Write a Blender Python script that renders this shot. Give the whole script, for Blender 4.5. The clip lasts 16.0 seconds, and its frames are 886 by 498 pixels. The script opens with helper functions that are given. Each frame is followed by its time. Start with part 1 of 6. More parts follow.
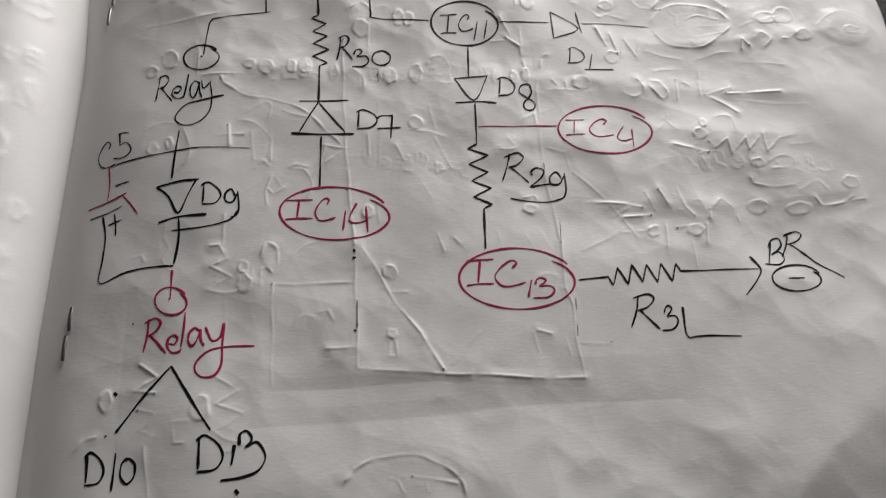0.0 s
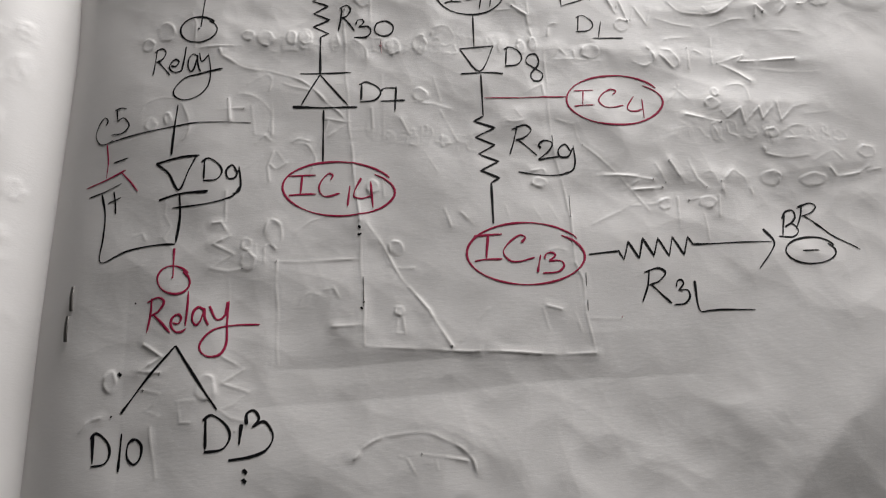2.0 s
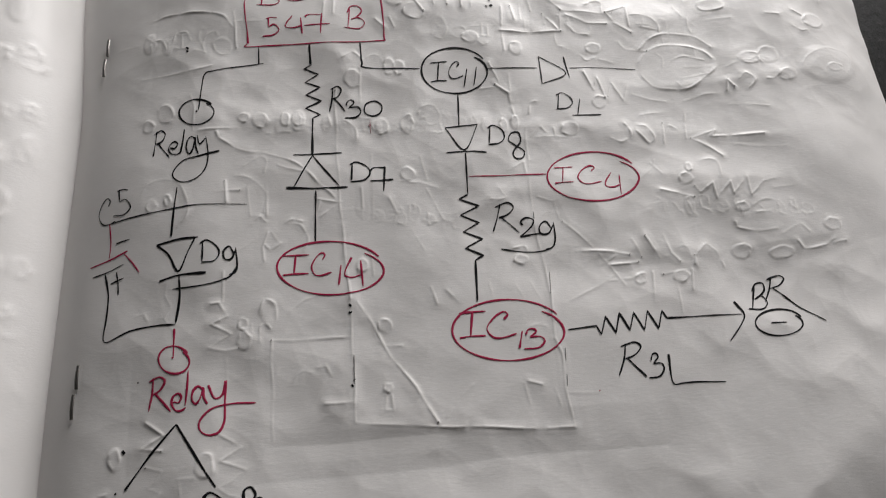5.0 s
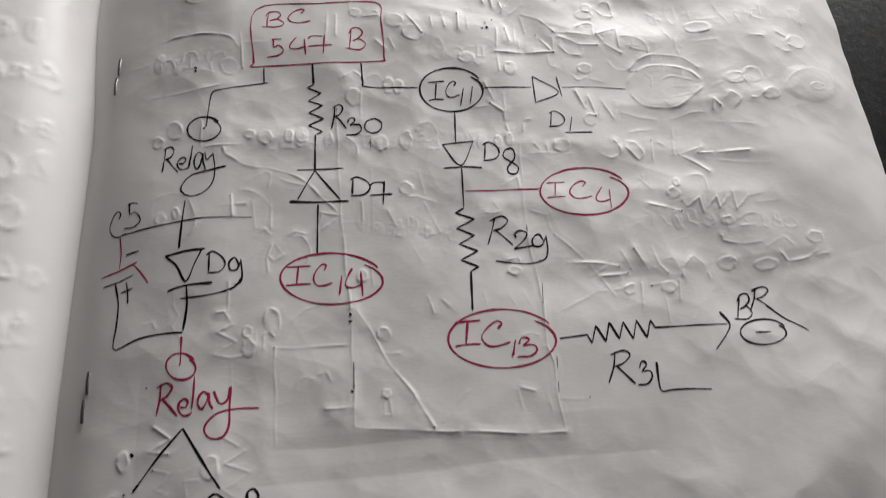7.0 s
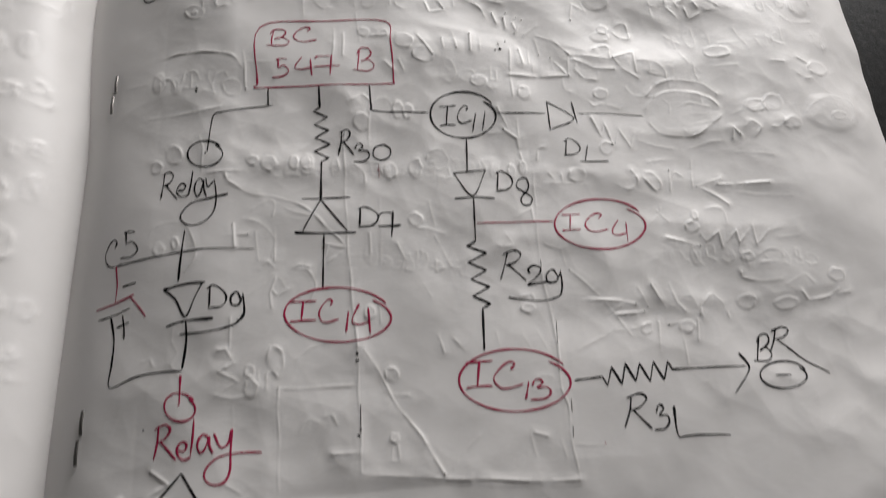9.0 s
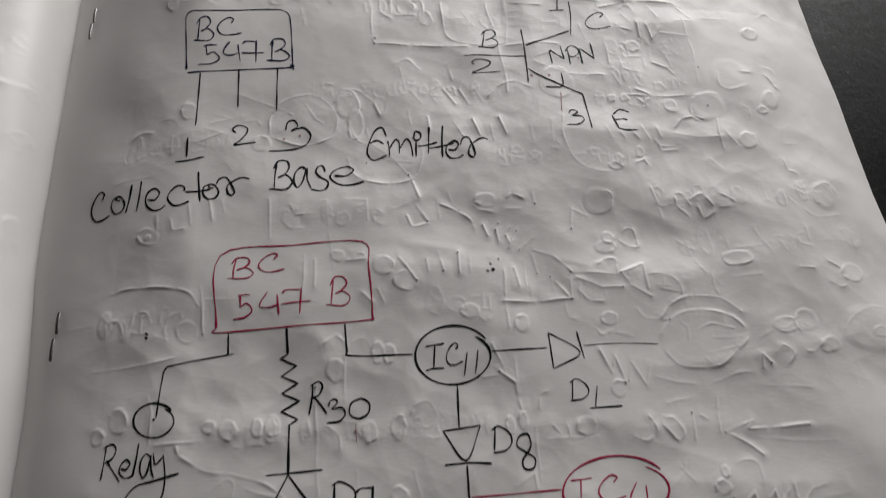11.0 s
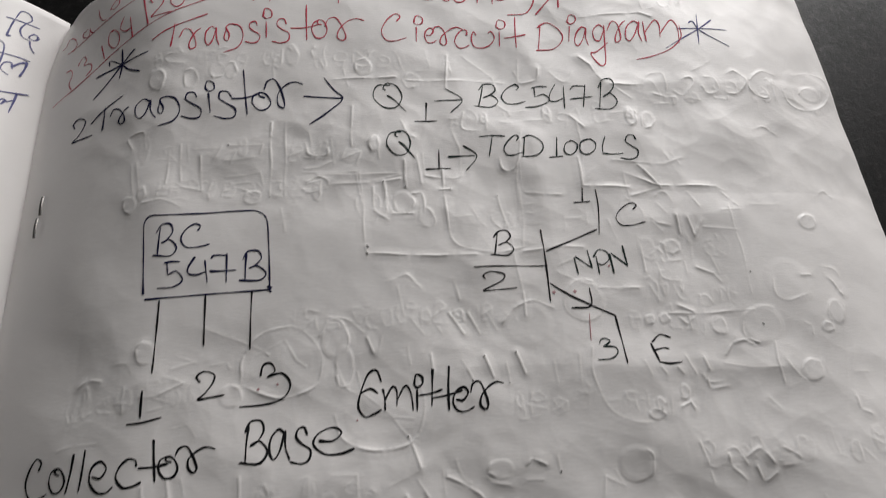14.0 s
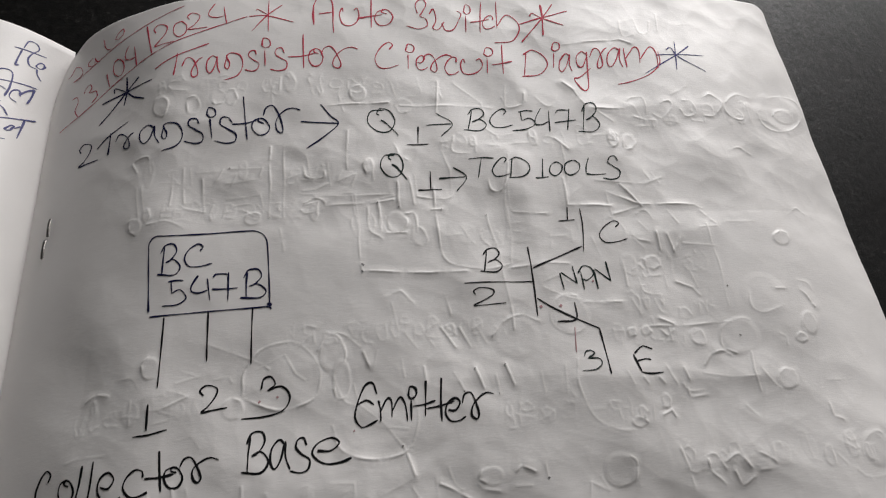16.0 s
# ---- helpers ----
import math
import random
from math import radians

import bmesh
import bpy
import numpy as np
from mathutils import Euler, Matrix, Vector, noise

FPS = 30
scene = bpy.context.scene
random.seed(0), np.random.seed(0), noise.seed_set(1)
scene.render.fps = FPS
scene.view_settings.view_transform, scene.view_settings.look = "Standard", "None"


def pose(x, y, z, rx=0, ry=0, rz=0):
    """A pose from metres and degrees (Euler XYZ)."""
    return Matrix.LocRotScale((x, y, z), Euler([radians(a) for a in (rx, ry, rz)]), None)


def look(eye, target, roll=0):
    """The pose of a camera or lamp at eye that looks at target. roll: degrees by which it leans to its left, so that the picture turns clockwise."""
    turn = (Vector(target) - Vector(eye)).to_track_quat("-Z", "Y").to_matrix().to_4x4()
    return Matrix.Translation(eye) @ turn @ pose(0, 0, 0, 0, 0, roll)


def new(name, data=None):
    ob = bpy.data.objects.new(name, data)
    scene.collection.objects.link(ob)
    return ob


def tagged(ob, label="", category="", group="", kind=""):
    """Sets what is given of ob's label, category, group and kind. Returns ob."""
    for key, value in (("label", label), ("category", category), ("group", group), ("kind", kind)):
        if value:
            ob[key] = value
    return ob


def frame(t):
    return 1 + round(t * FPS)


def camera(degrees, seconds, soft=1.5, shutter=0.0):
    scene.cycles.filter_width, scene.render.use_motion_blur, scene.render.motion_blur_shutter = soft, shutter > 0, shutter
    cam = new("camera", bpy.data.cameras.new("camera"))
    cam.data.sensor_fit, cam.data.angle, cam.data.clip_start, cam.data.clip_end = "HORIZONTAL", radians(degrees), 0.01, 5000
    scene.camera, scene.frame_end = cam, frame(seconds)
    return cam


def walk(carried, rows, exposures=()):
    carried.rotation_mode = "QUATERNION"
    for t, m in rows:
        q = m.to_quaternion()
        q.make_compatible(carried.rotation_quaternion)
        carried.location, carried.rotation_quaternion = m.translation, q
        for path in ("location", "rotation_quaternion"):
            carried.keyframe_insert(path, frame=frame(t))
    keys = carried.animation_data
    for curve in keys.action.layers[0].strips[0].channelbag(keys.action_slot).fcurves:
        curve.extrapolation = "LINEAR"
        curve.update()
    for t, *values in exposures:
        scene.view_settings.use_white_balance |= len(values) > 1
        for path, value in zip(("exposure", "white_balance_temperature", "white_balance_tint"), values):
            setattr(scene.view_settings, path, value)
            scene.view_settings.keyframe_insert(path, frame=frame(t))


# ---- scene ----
cam = camera(68.0, 16.0, soft=1.15, shutter=0.5)
PATH = [
    (0, (0.06732, -0.00254, 0.11329), (0.08504, 0.06743, -0.07323), 10.92),
    (0.5, (0.06573, -0.00022, 0.11018), (0.08287, 0.06549, -0.07794), 11.18),
    (1, (0.06652, -0.00162, 0.11330), (0.08434, 0.06299, -0.07514), 11.53),
    (1.5, (0.06646, -0.00180, 0.11179), (0.08369, 0.06291, -0.07667), 11.01),
    (2, (0.06645, -0.00201, 0.11080), (0.08349, 0.06158, -0.07805), 11.09),
    (2.5, (0.06679, 0.00266, 0.11346), (0.08368, 0.06333, -0.07636), 11.67),
    (3, (0.07106, 0.00407, 0.11451), (0.08906, 0.06723, -0.07440), 11.36),
    (3.5, (0.07092, 0.00498, 0.11626), (0.08867, 0.06696, -0.07306), 11.28),
    (4, (0.06878, 0.00414, 0.11698), (0.08617, 0.06485, -0.07279), 11.42),
    (4.5, (0.06912, 0.00657, 0.12054), (0.08676, 0.06940, -0.06851), 11.14),
    (4.7, (0.06889, 0.00875, 0.12115), (0.08670, 0.07218, -0.06769), 11.29),
    (6.8, (0.06875, 0.00982, 0.12494), (0.08654, 0.07785, -0.06229), 10.47),
    (7, (0.06914, 0.00697, 0.12654), (0.08694, 0.07506, -0.06067), 10.49),
    (7.5, (0.06883, 0.00163, 0.12593), (0.08660, 0.06912, -0.06150), 10.84),
    (8, (0.06718, -0.00275, 0.12345), (0.08614, 0.06397, -0.06414), 12.30),
    (8.5, (0.06690, 0.00317, 0.12378), (0.08591, 0.06828, -0.06436), 12.87),
    (9, (0.06638, 0.01727, 0.12432), (0.08633, 0.08267, -0.06363), 13.44),
    (9.5, (0.07370, 0.03506, 0.12665), (0.09321, 0.10304, -0.06043), 12.09),
    (9.7, (0.07635, 0.03928, 0.12605), (0.09422, 0.10859, -0.06071), 10.14),
    (11.8, (0.07168, 0.07795, 0.12120), (0.09263, 0.15670, -0.06145), 10.11),
    (12, (0.07406, 0.08223, 0.12316), (0.09360, 0.15961, -0.06022), 9.69),
    (12.5, (0.07619, 0.08974, 0.12411), (0.09547, 0.16805, -0.05891), 9.22),
    (13, (0.07652, 0.09870, 0.12230), (0.09592, 0.17702, -0.06070), 9.29),
    (13.5, (0.07648, 0.10758, 0.12065), (0.09560, 0.18499, -0.06277), 9.11),
    (14, (0.07808, 0.11573, 0.11880), (0.09733, 0.19309, -0.06463), 8.97),
    (14.5, (0.07968, 0.12511, 0.11904), (0.10048, 0.20230, -0.06429), 9.44),
    (15, (0.08121, 0.12830, 0.12072), (0.10211, 0.20837, -0.06135), 8.78),
    (15.5, (0.07909, 0.11963, 0.12274), (0.10042, 0.20063, -0.05888), 9.10),
    (16, (0.07782, 0.11346, 0.12481), (0.09936, 0.19505, -0.05652), 9.26),
]
EXPOSURES = [(0, 0.12), (9.0, 0.11), (9.7, -0.03), (11.8, -0.42), (13.0, -0.37), (14.2, -0.2), (16, -0.2)]
walk(cam, [(t, look(eye, target, roll)) for t, eye, target, roll in PATH], EXPOSURES)

# ---- light: one big window to the upper right of the table, sky outside ----
world = bpy.data.worlds.new("sky_world")
scene.world = world
world.use_nodes = True
sky = world.node_tree.nodes.new("ShaderNodeTexSky")
sky.sky_type = "NISHITA"
sky.sun_disc = False
sky.sun_elevation, sky.sun_rotation = radians(40), radians(200)
world.node_tree.links.new(sky.outputs[0], world.node_tree.nodes["Background"].inputs[0])
world.node_tree.nodes["Background"].inputs[1].default_value = 0.1

WALL_Y = 0.80
WIN_X, WIN_Z, WIN_W, WIN_H = 0.55, 0.365, 0.80, 0.66
lamp_data = bpy.data.lights.new("window_daylight", "AREA")
lamp_data.shape, lamp_data.size, lamp_data.size_y = "RECTANGLE", WIN_W - 0.1, WIN_H - 0.1
lamp_data.energy, lamp_data.color = 14.6, (1.0, 0.972, 0.958)
lamp = new("window_daylight", lamp_data)
lamp.matrix_world = look((WIN_X, WALL_Y + 0.03, WIN_Z), (WIN_X, WALL_Y - 1, WIN_Z))


# ---- materials ----
def mat(name, colour, rough=0.6, metal=0.0, spec=0.5):
    m = bpy.data.materials.new(name)
    m.use_nodes = True
    b = m.node_tree.nodes["Principled BSDF"]
    b.inputs["Base Color"].default_value = (*colour, 1)
    b.inputs["Roughness"].default_value = rough
    b.inputs["Metallic"].default_value = metal
    b.inputs["Specular IOR Level"].default_value = spec
    return m


def node(m, kind, **values):
    n = m.node_tree.nodes.new(kind)
    for key, value in values.items():
        n.inputs[key.replace("_", " ")].default_value = value
    return n


def coords(m, scale=(1, 1, 1)):
    c = m.node_tree.nodes.new("ShaderNodeTexCoord")
    p = m.node_tree.nodes.new("ShaderNodeMapping")
    p.inputs["Scale"].default_value = scale
    m.node_tree.links.new(c.outputs["Object"], p.inputs[0])
    return p.outputs[0]


def ramp(m, source, stops):
    r = m.node_tree.nodes.new("ShaderNodeValToRGB")
    while len(r.color_ramp.elements) < len(stops):
        r.color_ramp.elements.new(0.5)
    for e, (at, c) in zip(r.color_ramp.elements, stops):
        e.position, e.color = at, (*c, 1)
    m.node_tree.links.new(source, r.inputs[0])
    return r.outputs[0]


def noise_tex(m, vec, scale, detail=4.0, rough=0.55):
    n = node(m, "ShaderNodeTexNoise", Scale=scale, Detail=detail, Roughness=rough)
    m.node_tree.links.new(vec, n.inputs["Vector"])
    return n.outputs[0]


def bump(m, source, strength, distance, before=None):
    n = node(m, "ShaderNodeBump", Strength=strength, Distance=distance)
    m.node_tree.links.new(source, n.inputs["Height"])
    if before is not None:
        m.node_tree.links.new(before, n.inputs["Normal"])
    return n.outputs[0]


def link(m, source, socket):
    m.node_tree.links.new(source, m.node_tree.nodes["Principled BSDF"].inputs[socket])


def paper_material(name, light, dark):
    m = mat(name, light, 0.46, 0, 0.5)
    v = coords(m)
    tone = noise_tex(m, v, 38.0, 5, 0.6)
    link(m, ramp(m, tone, [(0.3, dark), (0.7, light)]), "Base Color")
    fibre = noise_tex(m, coords(m, (0.5, 2.0, 1)), 1300.0, 4, 0.65)
    soft = noise_tex(m, v, 330.0, 3, 0.5)
    link(m, bump(m, fibre, 0.5, 0.00005, bump(m, soft, 0.06, 0.0001)), "Normal")
    return m


PAPER = paper_material("white_paper", (0.82, 0.80, 0.785), (0.765, 0.745, 0.73))
SHEET = paper_material("page_edges", (0.78, 0.765, 0.72), (0.66, 0.645, 0.60))


def ink_material(name, colour, pale):
    m = mat(name, colour, 0.6, 0, 0.15)
    grain = noise_tex(m, coords(m), 900.0, 4, 0.7)
    link(m, ramp(m, grain, [(0.35, colour), (0.8, pale)]), "Base Color")
    return m


INKS = {
    "black": ink_material("black_ink", (0.004, 0.004, 0.005), (0.012, 0.012, 0.015)),
    "red": ink_material("red_ink", (0.33, 0.011, 0.055), (0.48, 0.05, 0.115)),
    "rose": ink_material("bright_red_ink", (0.46, 0.028, 0.06), (0.60, 0.10, 0.14)),
    "navy": ink_material("navy_ink", (0.007, 0.008, 0.032), (0.02, 0.022, 0.08)),
    "blue": ink_material("blue_ink", (0.018, 0.02, 0.14), (0.06, 0.065, 0.26)),
    "slate": ink_material("pale_blue_ink", (0.075, 0.08, 0.19), (0.2, 0.2, 0.36)),
    "green": ink_material("green_black_ink", (0.005, 0.014, 0.013), (0.015, 0.035, 0.03)),
    "grey": ink_material("thin_grey_ink", (0.16, 0.16, 0.16), (0.36, 0.35, 0.34)),
    "pink": ink_material("bled_red_ink", (0.42, 0.20, 0.22), (0.58, 0.40, 0.40)),
}

TABLE = mat("black_laminate", (0.014, 0.014, 0.014), 0.38, 0, 0.15)
v_table = coords(TABLE, (1.0, 0.85, 1.0))
speck = noise_tex(TABLE, v_table, 520.0, 6, 0.8)
mottle = noise_tex(TABLE, v_table, 210.0, 4, 0.65)
stain = noise_tex(TABLE, coords(TABLE), 26.0, 5, 0.6)
link(TABLE, ramp(TABLE, speck, [(0.42, (0.006, 0.006, 0.006)), (0.6, (0.012, 0.0115, 0.011)), (0.74, (0.07, 0.067, 0.064))]), "Base Color")
link(TABLE, ramp(TABLE, stain, [(0.3, (0.36, 0.36, 0.36)), (0.7, (0.5, 0.5, 0.5))]), "Roughness")
link(TABLE, bump(TABLE, speck, 0.4, 0.0004, bump(TABLE, mottle, 0.25, 0.0006)), "Normal")

STEEL = mat("staple_wire", (0.22, 0.21, 0.20), 0.42, 1.0)
COVER = mat("card_cover", (0.10, 0.12, 0.22), 0.5)
PLASTER = mat("wall_plaster", (0.17, 0.158, 0.145), 0.85)
link(PLASTER, bump(PLASTER, noise_tex(PLASTER, coords(PLASTER), 45.0), 0.3, 0.003), "Normal")
FLOOR = mat("floor_tile", (0.30, 0.28, 0.25), 0.5)
link(FLOOR, ramp(FLOOR, noise_tex(FLOOR, coords(FLOOR), 7.0), [(0.3, (0.25, 0.23, 0.2)), (0.7, (0.36, 0.33, 0.3))]), "Base Color")
FRAME = mat("window_paint", (0.55, 0.5, 0.42), 0.5)
LEG = mat("table_leg_metal", (0.05, 0.05, 0.05), 0.45, 0.6)
GLASS = mat("window_glass", (1, 1, 1), 0.02)
GLASS.node_tree.nodes["Principled BSDF"].inputs["Transmission Weight"].default_value = 1.0


# ---- mesh helpers ----
def part(name, bm, material, parent=None, label=""):
    me = bpy.data.meshes.new(name)
    bm.to_mesh(me)
    bm.free()
    me.materials.append(material)
    ob = new(name, me)
    ob.parent = parent
    return tagged(ob, label)


def box(x0, x1, y0, y1, z0, z1, bevel=0.0):
    bm = bmesh.new()
    bmesh.ops.create_cube(bm, size=1)
    for v in bm.verts:
        v.co = (x0 + (v.co.x + 0.5) * (x1 - x0), y0 + (v.co.y + 0.5) * (y1 - y0), z0 + (v.co.z + 0.5) * (z1 - z0))
    if bevel:
        bmesh.ops.bevel(bm, geom=bm.edges[:], offset=bevel, segments=2, affect="EDGES")
    return bm


def from_grid(name, X, Y, Z, material, parent, label="", thick=0.0):
    """A smooth sheet over grid arrays; thick adds a rim that folds under its edges."""
    ny, nx = X.shape
    if thick:
        X = np.hstack([X[:, :1], X, X[:, -1:]])
        Y = np.hstack([Y[:, :1], Y, Y[:, -1:]])
        Z = np.hstack([Z[:, :1] - thick, Z, Z[:, -1:] - thick])
        X, Y, Z = (np.vstack([a[:1], a, a[-1:]]) for a in (X, Y, Z))
        Z[0, :] -= thick
        Z[-1, :] -= thick
        ny, nx = X.shape
    co = np.stack([X, Y, Z], -1).reshape(-1, 3)
    i = np.arange(ny * nx).reshape(ny, nx)
    faces = np.stack([i[:-1, :-1], i[:-1, 1:], i[1:, 1:], i[1:, :-1]], -1).reshape(-1, 4)
    me = bpy.data.meshes.new(name)
    me.vertices.add(len(co))
    me.vertices.foreach_set("co", co.astype(np.float32).ravel())
    me.loops.add(faces.size)
    me.loops.foreach_set("vertex_index", faces.astype(np.int32).ravel())
    me.polygons.add(len(faces))
    me.polygons.foreach_set("loop_start", np.arange(0, faces.size, 4, dtype=np.int32))
    me.update(calc_edges=True)
    me.shade_smooth()
    me.materials.append(material)
    ob = new(name, me)
    ob.parent = parent
    return tagged(ob, label)


# ---- room ----
TABLE_Z = -0.0235
FLOOR_Z = TABLE_Z - 0.75
X0, X1, Y0, Y1, TOP = -2.3, 2.1, -2.0, WALL_Y, FLOOR_Z + 2.9
T = 0.15


def structure(name, bm, material, label):
    return tagged(part(name, bm, material), label, name.split("_")[0], kind="structure")


structure("floor", box(X0 - T, X1 + T, Y0 - T, Y1 + T, FLOOR_Z - 0.1, FLOOR_Z), FLOOR, "speckled brown-grey tiled room floor")
structure("ceiling", box(X0 - T, X1 + T, Y0 - T, Y1 + T, TOP, TOP + 0.1), PLASTER, "plain plastered ceiling of the room")
structure("wall_east", box(X1, X1 + T, Y0 - T, Y1 + T, FLOOR_Z, TOP), PLASTER, "plain brown-grey plastered wall of the room")
structure("wall_south", box(X0, X1, Y0 - T, Y0, FLOOR_Z, TOP), PLASTER, "plain brown-grey plastered wall of the room")
structure("wall_west", box(X0 - T, X0, Y0 - T, Y1 + T, FLOOR_Z, TOP), PLASTER, "plain brown-grey plastered wall of the room")
wx0, wx1, wz0, wz1 = WIN_X - WIN_W / 2, WIN_X + WIN_W / 2, WIN_Z - WIN_H / 2, WIN_Z + WIN_H / 2
north = bmesh.new()
for b in (box(X0, wx0, Y1, Y1 + T, FLOOR_Z, TOP), box(wx1, X1, Y1, Y1 + T, FLOOR_Z, TOP),
          box(wx0, wx1, Y1, Y1 + T, FLOOR_Z, wz0), box(wx0, wx1, Y1, Y1 + T, wz1, TOP)):
    tmp = bpy.data.meshes.new("piece")
    b.to_mesh(tmp)
    b.free()
    north.from_mesh(tmp)
    bpy.data.meshes.remove(tmp)
structure("wall_north", north, PLASTER, "brown-grey plastered wall with a window opening")
window = tagged(new("window_1"), "painted wooden window that lights the table", "window", kind="structure")
for xa, xb, za, zb in ((wx0, wx0 + 0.05, wz0, wz1), (wx1 - 0.05, wx1, wz0, wz1), (wx0 + 0.05, wx1 - 0.05, wz0, wz0 + 0.05), (wx0 + 0.05, wx1 - 0.05, wz1 - 0.05, wz1)):
    part("window_frame", box(xa, xb, Y1 + 0.05, Y1 + 0.1, za, zb, 0.004), FRAME, window)
pane = part("pane", box(wx0 + 0.05, wx1 - 0.05, Y1 + 0.07, Y1 + 0.075, wz0 + 0.05, wz1 - 0.05), GLASS, window)
pane.visible_shadow = False

# ---- table ----
table = tagged(new("table"), "black speckled laminate table under the notebook", "table")
part("tabletop", box(-0.75, 0.62, -0.42, 0.58, TABLE_Z - 0.03, TABLE_Z, 0.003), TABLE, table)
for lx in (-0.68, 0.55):
    for ly in (-0.35, 0.51):
        part("leg", box(lx - 0.025, lx + 0.025, ly - 0.025, ly + 0.025, FLOOR_Z, TABLE_Z - 0.03, 0.003), LEG, table)

# ---- notebook: the surface of its open pages, in metres ----
FOLD_X, FOLD_Z = 0.0035, -0.0157
PAGE_W, Y_BOTTOM, Y_TOP = 0.188, -0.045, 0.2415
STEP = 0.00022


def fold_depth(y):
    """The pages sink deeper into the fold towards their top."""
    return FOLD_Z * (0.48 + 0.52 * np.clip((y - 0.03) / 0.19, 0, 1))


def fold_notch(y):
    """The steeper strip beside the fold, lower towards the top."""
    return 0.0042 - 0.0014 * np.clip((y - 0.09) / 0.13, 0, 1)


def fold_shift(y):
    """How far the crack lies to the left of its place at the very top."""
    rise = np.clip((y - 0.085) / 0.045, 0, 1)
    fall = np.clip((Y_TOP - y) / 0.022, 0, 1)
    return (0.0008 + 0.0027 * rise * rise * (3 - 2 * rise)) * fall * (2 - fall)


def right_base(x, y):
    d = x - FOLD_X
    z = fold_depth(y) * np.clip(1 - d / 0.034, 0, 1) ** 1.6 - fold_notch(y) * np.exp(-(d / 0.0046) ** 1.5)
    z = z - 0.008 * (np.clip(x - 0.125, 0, 1) / 0.065) ** (2.6 + 3.0 * np.clip((0.175 - y) / 0.05, 0, 1))
    # the lower free corner is bent down along a crease that dies out upwards
    s1 = (x - 0.1440) * 0.661 - (y - 0.001) * 0.751
    s2 = (x - 0.1440) * 0.217 - (y - 0.001) * 0.976
    round_off = 0.0004 + 0.32 * np.clip(-s2, 0, 0.04)
    drop = round_off * np.logaddexp(0, s1 / round_off)
    return z - 0.0088 * np.tanh(0.27 * drop / 0.0088)


def left_base(x, y):
    d = FOLD_X - x
    return fold_depth(y) * np.clip(1 - d / 0.03, 0, 1) ** 2 - fold_notch(y) * np.exp(-(d / 0.0066) ** 1.5)


def waves(x, y, seed, count, short, long, height):
    """Gentle unevenness: a sum of plane waves."""
    r = random.Random(seed)
    z = np.zeros_like(x)
    for _ in range(count):
        length, a, p = r.uniform(short, long), r.uniform(0, math.pi), r.uniform(0, 6.28)
        z = z + height * (length / long) * np.sin((x * math.cos(a) + y * math.sin(a)) * 6.283 / length + p)
    return z


def crumple(x, y, seed, count, short, long, height):
    """Flat facets meeting in sharp creases, strong in some patches and faint in others."""
    r = random.Random(seed)
    z = np.zeros_like(x)
    patch = 0.5 + 0.5 * np.tanh(waves(x, y, seed + 9, 5, 0.03, 0.09, 1.0))
    for _ in range(count):
        length, a, p = r.uniform(short, long), r.uniform(0, math.pi), r.uniform(0, 6.28)
        bend = 0.9 * np.sin((x * math.sin(a) - y * math.cos(a)) * 6.283 / (length * 1.7) + p)
        z = z + height * (length / long) * np.abs(np.sin((x * math.cos(a) + y * math.sin(a)) * 3.1416 / length + p + bend))
    return -z * (0.25 + 0.75 * patch)


def perlin(x, y, cell, seed):
    """Gradient noise, about -1 to 1."""
    r = np.random.RandomState(seed)
    gx, gy = x / cell + 100, y / cell + 100
    i, j = np.floor(gx).astype(int), np.floor(gy).astype(int)
    u, v = gx - i, gy - j
    turn = r.uniform(0, 6.2832, (64, 64))

    def corner(a, b):
        q = turn[(j + b) % 64, (i + a) % 64]
        return np.cos(q) * (u - a) + np.sin(q) * (v - b)

    su, sv = u * u * u * (u * (u * 6 - 15) + 10), v * v * v * (v * (v * 6 - 15) + 10)
    low = corner(0, 0) * (1 - su) + corner(1, 0) * su
    high = corner(0, 1) * (1 - su) + corner(1, 1) * su
    return (low * (1 - sv) + high * sv) * 1.5


def crinkle(x, y, seed, height):
    """Small lumps and sharp little folds of paper that has been written on hard."""
    wx, wy = x + 0.0016 * perlin(x, y, 0.007, seed + 5), y + 0.0016 * perlin(x, y, 0.007, seed + 6)
    z = 1.0 * perlin(wx, wy, 0.0075, seed) - 0.75 * np.abs(perlin(wx, wy, 0.0105, seed + 1)) + 0.3 * perlin(wx, wy, 0.0033, seed + 2)
    return height * z


